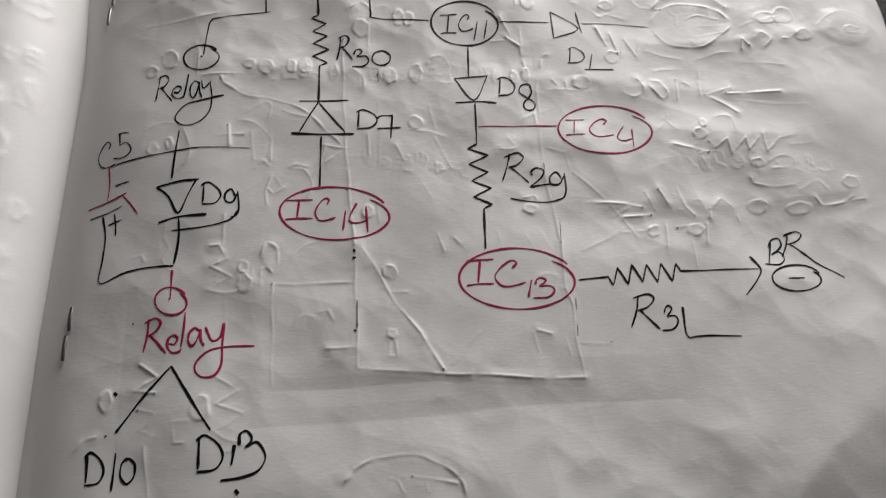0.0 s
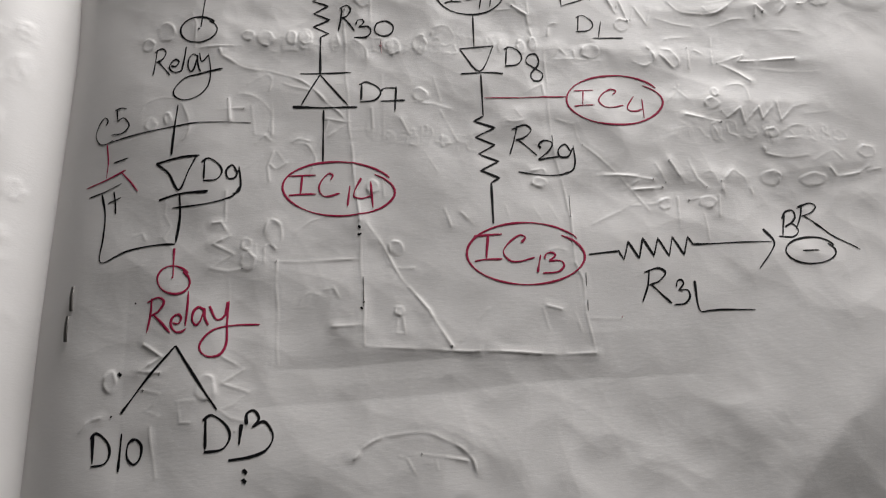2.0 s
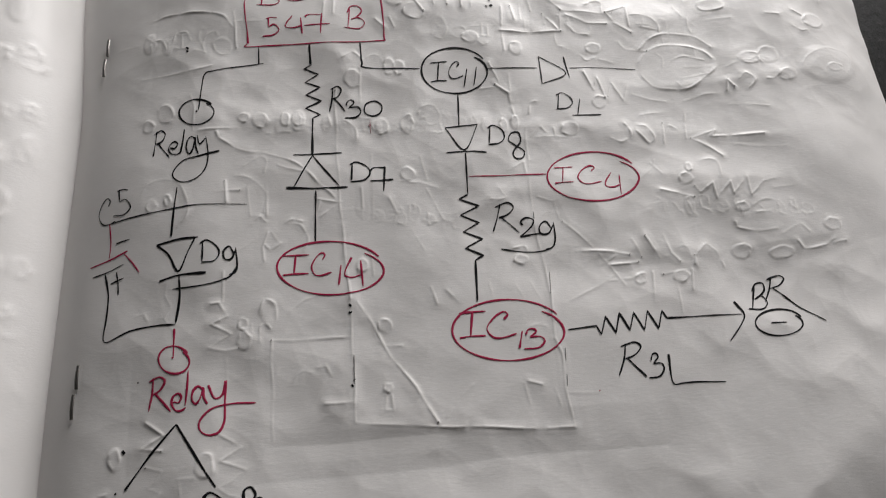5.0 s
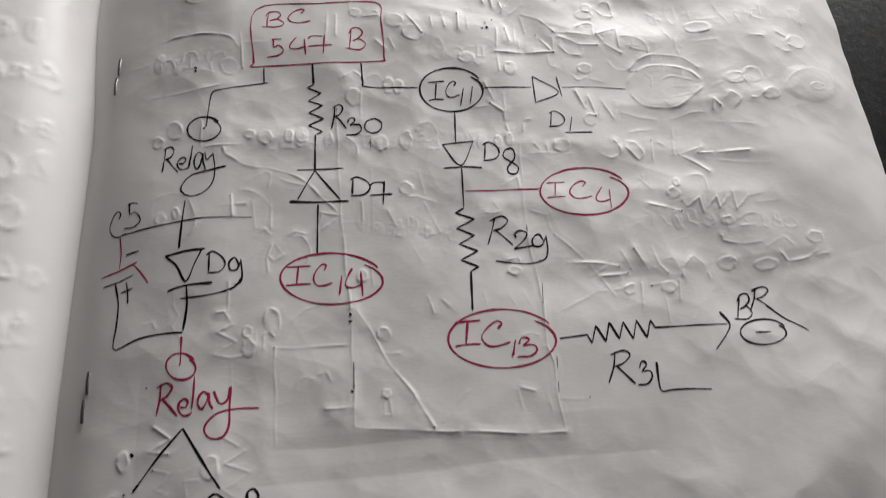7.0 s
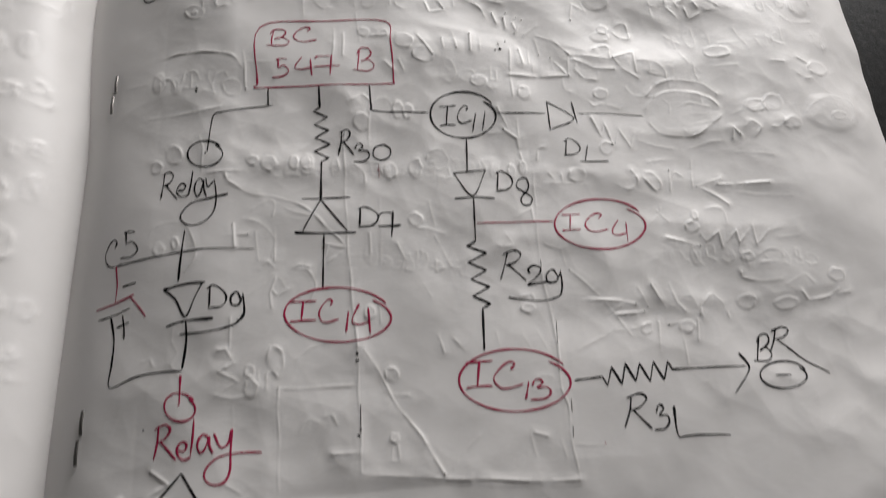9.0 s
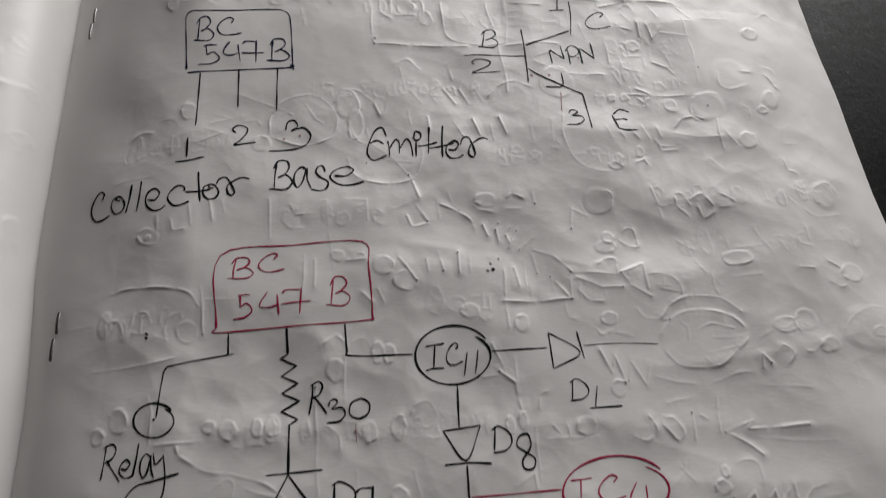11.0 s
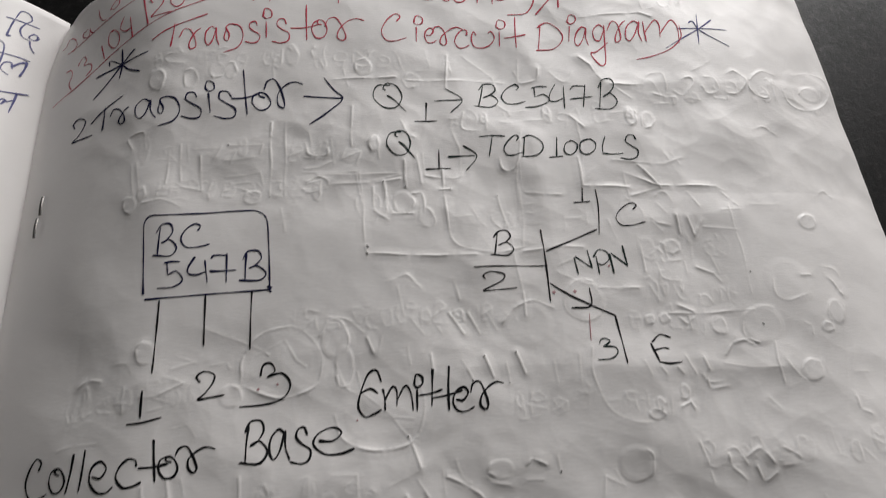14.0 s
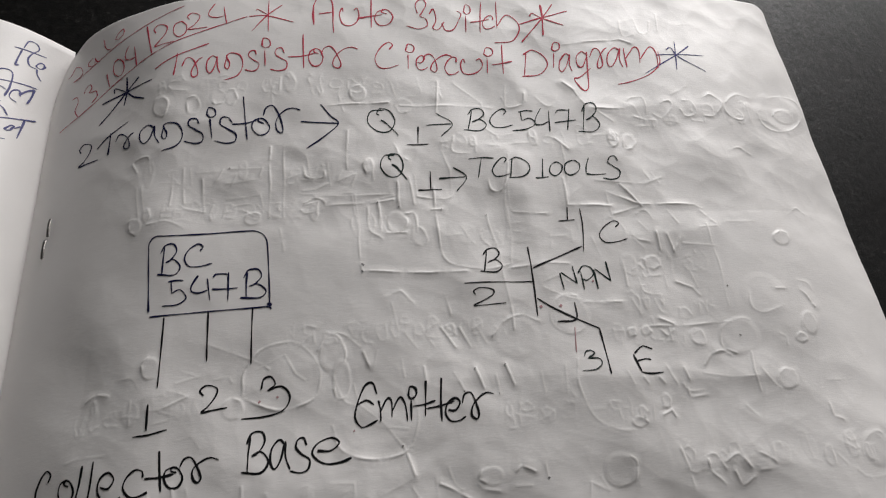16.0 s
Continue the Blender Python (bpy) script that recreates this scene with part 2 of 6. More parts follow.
class Relief:
    """A height field over a page, pressed by the pen from the other side."""

    def __init__(self, x0, x1, y0, y1, base, seed, step):
        nx, ny = int((x1 - x0) / step) + 1, int((y1 - y0) / step) + 1
        self.x0, self.y0 = x0, y0
        self.dx, self.dy = (x1 - x0) / (nx - 1), (y1 - y0) / (ny - 1)
        self.X, self.Y = np.meshgrid(np.linspace(x0, x1, nx), np.linspace(y0, y1, ny))
        self.ridge = np.zeros_like(self.X)
        self.pillow = np.zeros_like(self.X)
        self.base, self.seed = base, seed
        self.random = random.Random(seed + 70)

    def press(self, pts, height=0.00013, width=0.00024):
        """A raised line through points given in millimetres."""
        fine = []
        for (ax, ay), (bx, by) in zip(pts[:-1], pts[1:]):
            n = max(1, int(math.hypot(bx - ax, by - ay) / 1.5))
            fine += [(ax + (bx - ax) * k / n, ay + (by - ay) * k / n) for k in range(n)]
        fine.append(tuple(pts[-1]))
        phase, lean = self.random.uniform(0, 6.28), self.random.uniform(-0.55, 0.55)
        wander = [(x + 0.12 * math.sin(k * 0.9 + phase), y + 0.12 * math.sin(k * 0.7 + 2 * phase)) for k, (x, y) in enumerate(fine)]
        for step, ((ax, ay), (bx, by)) in enumerate(zip(wander[:-1], wander[1:])):
            ax, ay, bx, by = ax / 1000, ay / 1000, bx / 1000, by / 1000
            fade = 0.18 + 1.0 * abs(math.sin(step * 0.55 + phase)) * (0.6 + 0.4 * math.sin(step * 0.21 + phase))
            ux, uy = bx - ax, by - ay
            size = math.hypot(ux, uy) + 1e-9
            for field, w, h in ((self.ridge, width * 0.68, height * 0.64 * fade), (self.pillow, width * 6.5, height * 0.82 * fade)):
                m = w * 2.4
                i0, i1 = (int(max(0, (v - self.x0) / self.dx)) for v in (min(ax, bx) - m, max(ax, bx) + m))
                j0, j1 = (int(max(0, (v - self.y0) / self.dy)) for v in (min(ay, by) - m, max(ay, by) + m))
                X, Y = self.X[j0:j1 + 2, i0:i1 + 2], self.Y[j0:j1 + 2, i0:i1 + 2]
                if not X.size:
                    continue
                k = np.clip(((X - ax) * ux + (Y - ay) * uy) / (size * size), 0, 1)
                d = np.hypot(X - ax - k * ux, Y - ay - k * uy)
                if field is self.ridge:
                    z = h * np.exp(-(d / w) ** 2)
                else:
                    # a fold: two plane flanks, one of them longer
                    side = ((X - ax) * uy - (Y - ay) * ux) / (size * (d + 1e-6))
                    z = h * np.clip(1 - d / (w * (1 + lean * np.clip(side, -1, 1))), 0, 1) ** 1.35
                np.maximum(field[j0:j1 + 2, i0:i1 + 2], z, out=field[j0:j1 + 2, i0:i1 + 2])

    def dome(self, c, a, b, height):
        """A puffed-up patch inside a loop, in millimetres."""
        m = max(a, b) * 1.3 / 1000
        i0, i1 = (int(max(0, (c[0] / 1000 + k * m - self.x0) / self.dx)) for k in (-1, 1))
        j0, j1 = (int(max(0, (c[1] / 1000 + k * m - self.y0) / self.dy)) for k in (-1, 1))
        X, Y = self.X[j0:j1 + 1, i0:i1 + 1] * 1000 - c[0], self.Y[j0:j1 + 1, i0:i1 + 1] * 1000 - c[1]
        d = np.sqrt((X / a) ** 2 + (Y / b) ** 2)
        self.pillow[j0:j1 + 1, i0:i1 + 1] += height * np.clip(1.12 - d, 0, 0.28) / 0.28

    def crease(self, pts, height, width):
        """A broad soft fold through points in millimetres."""
        best = np.full_like(self.X, 1.0)
        for (ax, ay), (bx, by) in zip(pts[:-1], pts[1:]):
            ax, ay, bx, by = ax / 1000, ay / 1000, bx / 1000, by / 1000
            ux, uy = bx - ax, by - ay
            k = np.clip(((self.X - ax) * ux + (self.Y - ay) * uy) / (ux * ux + uy * uy), 0, 1)
            best = np.minimum(best, np.hypot(self.X - ax - k * ux, self.Y - ay - k * uy))
        self.pillow += height * np.exp(-(best / width) ** 1.4)

    def valley(self, pts, depth, upper, lower):
        """A sharp fold downwards with plane flanks of two breadths in metres; points in millimetres, from left to right."""
        best, wide = np.full_like(self.X, 1.0), np.full_like(self.X, upper)
        for (ax, ay), (bx, by) in zip(pts[:-1], pts[1:]):
            ax, ay, bx, by = ax / 1000, ay / 1000, bx / 1000, by / 1000
            ux, uy = bx - ax, by - ay
            k = np.clip(((self.X - ax) * ux + (self.Y - ay) * uy) / (ux * ux + uy * uy), 0, 1)
            d = np.hypot(self.X - ax - k * ux, self.Y - ay - k * uy)
            side = np.clip(((self.Y - ay) * ux - (self.X - ax) * uy) / (math.hypot(ux, uy) * (d + 1e-6)), -1, 1)
            near = d < best
            best = np.where(near, d, best)
            wide = np.where(near, 0.5 * (upper + lower) + 0.5 * side * (upper - lower), wide)
        self.pillow -= depth * np.clip(1 - best / wide, 0, 1) ** 1.2

    def finish(self):
        x, y = self.X, self.Y
        flat = np.clip((np.abs(x - FOLD_X) - 0.003) / 0.015, 0, 1)
        z = self.base(x, y) + waves(x, y, self.seed, 7, 0.03, 0.11, 0.00028) * flat
        z += waves(x, y, self.seed + 1, 12, 0.007, 0.03, 0.00006) * flat
        z += crumple(x, y, self.seed + 2, 9, 0.008, 0.035, 0.00022) * flat
        z += crinkle(x, y, self.seed + 3, 0.00014) * flat * (0.35 + 0.65 * np.clip(self.pillow / 0.00012, 0, 1))
        # the free corner of the sheet is worn round
        r = 0.0035
        u = np.clip((np.abs(x - FOLD_X) - (PAGE_W - r)) / r, 0, 1)
        self.Y = y - r * (1 - np.sqrt(1 - 0.98 * u * u)) * np.clip((y - (Y_TOP - 0.012)) / 0.012, 0, 1)
        # the crack wanders a little to the left towards the bottom
        self.X = x - fold_shift(y) * np.exp(-((x - FOLD_X) / 0.0065) ** 2)
        self.Z = z + self.ridge + self.pillow * 0.85

    def at(self, x, y):
        """Heights at arrays of metres."""
        flat_x = x
        for _ in range(3):
            flat_x = x + fold_shift(y) * np.exp(-((flat_x - FOLD_X) / 0.0065) ** 2)
        u = np.clip((flat_x - self.x0) / self.dx, 0, self.X.shape[1] - 1.001)
        v = np.clip((y - self.y0) / self.dy, 0, self.X.shape[0] - 1.001)
        i, j = u.astype(int), v.astype(int)
        u, v, Z = u - i, v - j, self.Z
        return (Z[j, i] * (1 - u) + Z[j, i + 1] * u) * (1 - v) + (Z[j + 1, i] * (1 - u) + Z[j + 1, i + 1] * u) * v


def smooth(pts, n=6):
    """A Catmull-Rom curve through points."""
    p = [np.array(q, float) for q in pts]
    if len(p) < 3:
        return [tuple(q) for q in p]
    p = [2 * p[0] - p[1]] + p + [2 * p[-1] - p[-2]]
    out = []
    for a, b, c, d in zip(p, p[1:], p[2:], p[3:]):
        for k in range(n):
            t = k / n
            out.append(tuple(0.5 * (2 * b + (c - a) * t + (2 * a - 5 * b + 4 * c - d) * t * t + (3 * b - a - 3 * c + d) * t ** 3)))
    return out + [tuple(p[-2])]


def circle_points(c, a, b, start=0.0, sweep=6.4, n=40):
    return [(c[0] + a[0] * math.cos(start + sweep * k / n) + b[0] * math.sin(start + sweep * k / n),
             c[1] + a[1] * math.cos(start + sweep * k / n) + b[1] * math.sin(start + sweep * k / n)) for k in range(n + 1)]


# ---- handwriting: a pen alphabet, each letter's strokes in its own unit box; ~ marks a curve ----
PEN = {
    "A": "~.08,.25 .0,.5 .04,.75 .2,.95 .5,1 .85,.9 .92,.6 .95,.3 1,0;.05,.78 .09,.22;.3,.55 .9,.6",
    "B": "~.3,.9 .25,.5 .2,.05;~.15,.72 .35,.98 .72,1 .85,.76 .58,.5 .36,.42 .7,.52 1,.27 .72,.03 .0,.05",
    "C": "~.58,.7 .7,.9 .52,1 .2,.75 .02,.35 .2,.02 .55,.0 1,.14",
    "D": ".14,.93 .1,.06;~.0,.85 .35,1 .85,.75 1,.4 .7,.08 .04,.0",
    "E": ".05,.7 .3,.05;~.1,.72 .35,1 .65,.93;~.2,.46 .45,.54 .62,.52;~.28,.03 .6,.0 1,.06",
    "Em": "~.98,.75 .75,1 .42,.95 .15,.6 .04,.2 .3,.0 .65,.02 1,.13;~.1,.5 .5,.6 .85,.5",
    "I": "~0,.9 .5,.95 1,1;.5,.95 .45,.05;~.05,.0 .45,.05 1,.08",
    "L": "~.15,1 .02,.5 .0,.1;~.0,.1 .4,.05 1,.1",
    "N": ".0,.7 .25,0;.05,.72 1,.28;.7,1 1,.28",
    "P": ".15,.75 .4,0;~.0,.7 .3,1 .8,.95 1,.65 .6,.4 .3,.45",
    "Q": "~.5,.96 .12,.9 .0,.45 .3,.1 .7,.15 .85,.55 .7,.92 .4,1 .28,.82 .4,.76;.42,.55 .6,.45 1,0",
    "R": "~.22,.95 .15,.5 .0,.0;~.05,.85 .5,1 .75,.85 .55,.6 .2,.48;~.3,.5 .6,.3 1,.0",
    "S": "~.5,.5 .38,.8 .66,1 .88,.82 .7,.52 .62,.42 .92,.32 .98,.12 .6,.0 0,.08",
    "T": "~0,.3 .3,.55 1,1;~.44,.7 .42,.4 .36,0",
    "T2": "~0,.93 .5,1 1,.97;.48,.97 .42,.0",
    "a": "~.78,.85 .45,1 .1,.7 .04,.25 .25,.02 .55,.3 .76,.9;~.78,.95 .8,.4 1,.0",
    "c": "~.82,.72 .8,.95 .5,1 .15,.7 .0,.3 .25,.0 .65,.03 1,.2",
    "e": "~.16,.5 .5,.48 .72,.8 .5,1 .15,.78 .04,.35 .3,.02 .7,.03 1,.2",
    "g": "~.72,.9 .4,1 .05,.85 .15,.64 .5,.62 .7,.82;~.72,.98 .8,.5 .85,.1 .6,.0 .1,.18 .0,.32 .3,.34 1,.55",
    "h": ".1,1 .15,.35;~.14,.38 .5,.66 .9,.5 1,.28 .7,.05 0,.0",
    "i": ".38,.58 .4,.0;~.1,.72 .3,1 .85,.95 .9,.75 .45,.66 .1,.74",
    "l": "~1,1 .6,.5 0,0",
    "m": "~.0,.9 .06,.5 .1,.02;~.08,.4 .3,.95 .46,.8 .48,.2;~.48,.4 .75,1 .95,.7 1,.0",
    "n": "~.1,.8 .02,.5 .18,.42 .28,.62 .12,.86 .4,.98 .85,.9 1,.58 .7,.2 0,0",
    "o": "~.55,1 .15,.8 .02,.35 .3,.0 .75,.1 1,.5 .8,.9 .5,.98 .4,.8 .7,.72",
    "r": "~0,.55 .2,.95 .5,.9 .72,.5 .75,.1 .55,.0 .45,.2 .6,.55 .8,.85 1,1",
    "rr": "~0,.6 .1,.92 .28,1 .42,.7 .5,.2 .42,0 .3,.15 .35,.5 .55,.85 .8,1 1,.93",
    "s": "~.85,.8 .7,1 .4,.95 .3,.72 .6,.55 .98,.38 .9,.1 .5,.0 0,.06",
    "t": "~.56,1 .54,.5 .55,0;~0,.3 .5,.36 1,.44",
    "u": "~.2,.75 .12,.97 .0,.6 .15,.1 .5,.0 .85,.2 1,.6 .88,.97 .72,.85",
    "w": "~0,.75 .12,1 .22,.5 .12,.08 .3,.0 .46,.4;~.42,.35 .52,.0 .75,.05 .95,.5 1,.85 .85,.98",
    "0": "~.5,1 .1,.75 .05,.25 .45,.0 .9,.25 1,.7 .65,.97 .4,.92",
    "1": "~.8,1 .5,.5 .2,0",
    "1b": ".5,1 .52,.05;~0,.0 .5,.03 1,.08",
    "2": "~.1,.6 .0,.8 .25,1 .62,.9 .58,.6 .3,.25 .03,.0 .4,.06 1,.16",
    "3": "~.1,.72 .2,.95 .45,1 .6,.85 .3,.6;~.3,.6 .85,.62 1,.35 .7,.08 0,.0",
    "3t": "~.42,.7 .45,.93 .6,1 .7,.82 .55,.66;~.55,.66 .85,.76 1,.5 .85,.2 .5,.05 0,.0",
    "4": "~.35,1 .08,.6 .05,.36 .4,.3 .78,.42;.76,.88 .85,0",
    "5": ".36,.95 .4,.5;~.4,.5 .75,.62 1,.32 .6,.06 0,.0;~.26,.92 .6,.99 .9,.97",
    "7": "~.02,.82 .2,.95 .65,.95;.66,1 .6,0;~.0,.38 .4,.42 1,.46",
    "8": "~.75,.72 .6,1 .2,.92 .08,.68 .45,.5 .92,.3 .82,.02 .45,.0 .35,.25 .7,.55 .78,.8",
    "9": "~.72,.75 .45,1 .1,.8 .15,.55 .6,.58 .82,.85;~.85,.95 .96,.4 .8,.1 .4,.0",
}

right = Relief(FOLD_X, FOLD_X + PAGE_W, Y_BOTTOM, Y_TOP, right_base, 5, STEP)
left = Relief(FOLD_X - PAGE_W, FOLD_X, Y_BOTTOM, Y_TOP + 0.0015, left_base, 11, 0.0005)


def press_row(field, x0, y0, x1, y1, size, seed, strength=1.0):
    """A row of back-to-front pen strokes showing through from the other side of the sheet."""
    r = random.Random(seed)
    length = math.hypot(x1 - x0, y1 - y0)
    keys = sorted(PEN)
    along = 0.0
    while along < length:
        k = along / length
        x, y = x0 + (x1 - x0) * k, y0 + (y1 - y0) * k + r.uniform(-0.14, 0.14) * size
        h, w = size * r.uniform(0.5, 1.1), size * r.uniform(0.35, 0.75)
        amp = 0.00013 * strength * r.uniform(0.55, 1.35)
        if r.random() < 0.1:
            field.press([(x, y + h * 0.5), (x + w * 1.8, y + h * 0.55)], amp)
        else:
            for s in PEN[r.choice(keys)].split(";"):
                pts = [tuple(float(v) for v in q.split(",")) for q in s.lstrip("~").split()]
                pts = smooth(pts, 4) if s[0] == "~" else pts
                field.press([(x + (1 - a) * w, y + b * h) for a, b in pts], amp)
            if r.random() < 0.5:
                field.dome((x + w / 2, y + h / 2), w / 2, h / 2, amp * r.uniform(0.2, 1.1))
        along += w + size * r.choice((0.05, 0.1, 0.16, 0.25, 0.55))


# pen marks pressed through from the other side of the sheet, heights in micrometres
ENDS = []


def dent(height, *xy):
    if height > 150 and len(ENDS) < 70:
        ENDS.append(xy[-2:] if len(ENDS) % 2 else xy[:2])
    right.press(list(zip(xy[::2], xy[1::2])), height * 1e-6)


def bow(height, *xy):
    right.press(smooth(list(zip(xy[::2], xy[1::2])), 4), height * 1e-6)


for row in ((82.0, 100.4, 147.8, 100.6, 5.6, 1), (45.1, 78.3, 97.7, 76.3, 3.9, 3), (123.4, 55.8, 159.2, 53.8, 4.5, 8), (13.0, 101.5, 36.3, 98.3, 6.3, 9),
            (74.0, 172.3, 128.8, 167.2, 7.3, 20), (139.3, 197.6, 175.8, 199.6, 5.8, 23), (130.1, 160.8, 150.7, 160.7, 4.9, 25), (126.1, 153.8, 148.4, 149.3, 5.0, 26),
            (31.9, 213.5, 99.5, 209.3, 5.3, 30), (94.9, 194.6, 136.5, 193.2, 5.1, 31), (133.6, 120.6, 172.5, 119.1, 5.4, 34), (54.6, 119.8, 73.6, 119.3, 4.9, 36),
            (20.5, 139.4, 46.1, 139.0, 4.9, 39), (30.7, 181.3, 66.4, 178.6, 4.1, 51), (136.6, 108.3, 176.2, 108.5, 5.9, 54), (60.1, 58.9, 83.1, 55.0, 4.2, 58),
            (100.5, 131.9, 127.2, 131.8, 5.3, 71), (124.9, 146.5, 142.8, 144.5, 4.8, 73), (60.0, 152.0, 100.0, 150.0, 4.6, 75), (30.0, 190.0, 78.0, 187.0, 6.0, 76)):
    press_row(right, *row, 0.5)


def loop(c, a, b):
    first, sweep = right.random.uniform(0, 6.28), right.random.uniform(3.0, 5.6)
    right.press(circle_points(c, a, b, first, sweep, 20), 0.00014)
    right.dome(c, math.hypot(*a), math.hypot(*b), 0.00011)


bow(130, 19.2, 94.5, 25.6, 94.2, 29.9, 94.6, 34.7, 95)
bow(190, 36.1, 78.9, 37.2, 77.1, 39.5, 75.4, 42.9, 74, 46.2, 73.3, 49.5, 72.3, 52.8, 70.5, 55, 68.3, 57.2, 65.6, 59.4, 63.3, 60.8, 62)
loop((25.2, 84.6), (1.7, -0.4), (-0.2, 2.2))
loop((21.7, 82.1), (1.3, -0.3), (-0.1, 1.4))
dent(130, 32.4, 79.5, 40.5, 79.7)
dent(130, 30.3, 88.2, 31.3, 85.3, 31.4, 80)
loop((41.5, 81.8), (1.1, 0.0), (0.0, 1.1))
loop((44.9, 81.0), (1.6, -0.1), (-0.1, 1.7))
loop((50.0, 80.9), (0.9, -0.1), (-0.1, 1.6))
loop((52.8, 81.2), (1.3, 0.0), (0.0, 1.9))
bow(130, 41.9, 70.8, 44.5, 72.7, 46.2, 72, 45.7, 69.4)
bow(130, 39.8, 68.9, 42.5, 68.2, 45, 66.5, 46, 64.3, 45.9, 60.6)
dent(130, 46.1, 66.5, 46.2, 60)
dent(190, 38, 67.7, 38.4, 63.3)
dent(190, 36.2, 65.5, 41, 65.5)
dent(130, 42.6, 65.7, 43, 60.1, 45.9, 60)
dent(75, 48.4, 70.6, 50.1, 69.9, 53.4, 69.2)
dent(75, 50.6, 68.4, 52.8, 68.3)
bow(130, 21.4, 66.7, 23, 68.9, 25.9, 69.4, 28.8, 68, 30.7, 64.6, 30.8, 60.9, 29, 58.7)
loop((23.5, 63.8), (1.1, -0.2), (-0.2, 1.5))
loop((26.8, 64.5), (0.7, -0.1), (-0.1, 1.3))
dent(130, 56.1, 62.8, 60.8, 62, 56.6, 59.1)
dent(130, 56.6, 62.4, 55, 57.5)
bow(130, 43.3, 58.3, 44.9, 59.7, 46, 58.8)
bow(130, 49.7, 58.1, 51.3, 59, 52.9, 58.3)
dent(190, 60.5, 87.4, 60.3, 76.3, 60.6, 62, 61.1, 52.3, 61.8, 41.9)
dent(130, 61.8, 41.9, 61.8, 34.3, 62, 27, 61.9, 19)
loop((64.4, 90.2), (1.9, 0.0), (0.1, 2.0))
bow(130, 62.2, 95.4, 64.6, 96.8, 66.4, 94.6)
dent(130, 66.1, 97.6, 65.7, 84.5)
bow(130, 66.9, 94.6, 69.4, 96, 71.1, 93.8, 70.4, 90.9)
loop((72.3, 93.0), (1.2, 0.0), (0.1, 2.1))
loop((74.3, 92.7), (1.2, 0.0), (0.1, 1.8))
bow(130, 77.6, 81.4, 78.8, 82.8, 81.2, 83.1, 82.2, 80.7, 80.9, 78.6, 78.6, 79.3)
loop((69.9, 78.8), (1.4, 0.0), (0.1, 1.9))
loop((75.1, 79.0), (1.4, 0.0), (0.1, 2.2))
bow(130, 60.7, 79, 61.9, 80.3, 64.1, 78.9, 64.6, 76.2)
dent(75, 67.4, 72.1, 67.1, 58.1)
dent(130, 64.9, 64.7, 65, 60.6)
loop((74.5, 67.4), (1.3, -0.1), (0.1, 1.5))
bow(130, 73.3, 66.1, 75.5, 65.4, 77.2, 65.6)
dent(130, 77.5, 71.2, 78.3, 66)
dent(130, 76.6, 65.4, 80.4, 64)
dent(130, 78.2, 64, 80.1, 58.9)
dent(75, 70.3, 62.4, 71.8, 59.2)
dent(75, 79.1, 60.8, 81, 56.7)
dent(190, 91.7, 86.9, 96, 87.1, 94.1, 92.8)
dent(190, 94.8, 87.6, 97.6, 85.4, 98.2, 79.7)
dent(130, 98.1, 89.8, 98, 83.2)
loop((95.6, 77.6), (0.9, 0.0), (0.1, 1.7))
loop((98.0, 78.0), (0.9, 0.0), (0.2, 1.7))
bow(130, 101.2, 74.7, 103.2, 76.8, 104.8, 75.3)
bow(130, 104.2, 74.7, 106.2, 76.4, 106.5, 74.2)
loop((109.8, 76.3), (1.9, 0.0), (0.2, 1.7))
dent(75, 100.6, 74.5, 111.9, 74.2)
loop((117.5, 82.6), (1.5, 0.0), (0.3, 1.6))
bow(130, 101.3, 80.3, 102.2, 82.7, 103.4, 83.1)
dent(130, 95, 66.8, 98.7, 68.7, 98.9, 66.1)
bow(130, 90.9, 60.9, 93.1, 60.4, 94, 61.3, 92.8, 63)
dent(75, 100.6, 60.8, 103.9, 59.5, 104.5, 55.7)
dent(130, 100.2, 76.8, 99, 57.1, 99.7, 49.7, 100.1, 43.8, 100.4, 40.3)
bow(130, 115, 94.8, 116.1, 93.3, 118.1, 94.1)
dent(130, 119.3, 93.7, 122.1, 92.8)
bow(190, 128.5, 92.5, 130.6, 95.3, 134.9, 96.8, 140.3, 96.7, 143.4, 95.3, 145.6, 93.1)
bow(190, 128.7, 88.7, 130.7, 86.2, 134.5, 85.3, 139.2, 85.8, 143.9, 88.7, 145.7, 90.4)
right.dome((136.6, 91.1), 8.2, 5.8, 0.00008)
dent(130, 134.2, 93.8, 134.2, 91.8)
bow(130, 136.1, 92.9, 139.7, 94, 143.5, 92.7)
dent(130, 137.7, 88.1, 144.6, 88.9)
bow(130, 136.2, 87.3, 138.4, 85.2, 143, 87.6)
dent(190, 115, 90.3, 116.8, 85.8, 117.9, 88.8, 118.9, 83.6)
dent(190, 119.6, 83.9, 121.2, 87.2, 122.9, 82.8, 124.4, 86.5)
dent(130, 125.3, 84.2, 129.4, 82.8, 132.6, 82.4)
bow(130, 137.1, 82.5, 141.3, 83.5, 144.7, 83.7)
dent(190, 146.9, 84.1, 147.6, 86.8, 148.8, 85)
bow(175, 150.4, 87, 152.1, 88.2, 153.9, 86.8, 152.5, 84.5)
bow(130, 156.7, 86.6, 158.9, 86.8, 160.1, 88.5)
loop((162.1, 87.6), (2.3, 0.2), (0.4, 1.4))
bow(130, 148.4, 90.2, 151.6, 91.7, 154.4, 91.5)
bow(130, 153.7, 91.4, 156.9, 92.8, 158.9, 91.9)
loop((172.9, 90.4), (7.2, 1.1), (1.5, 4.5))
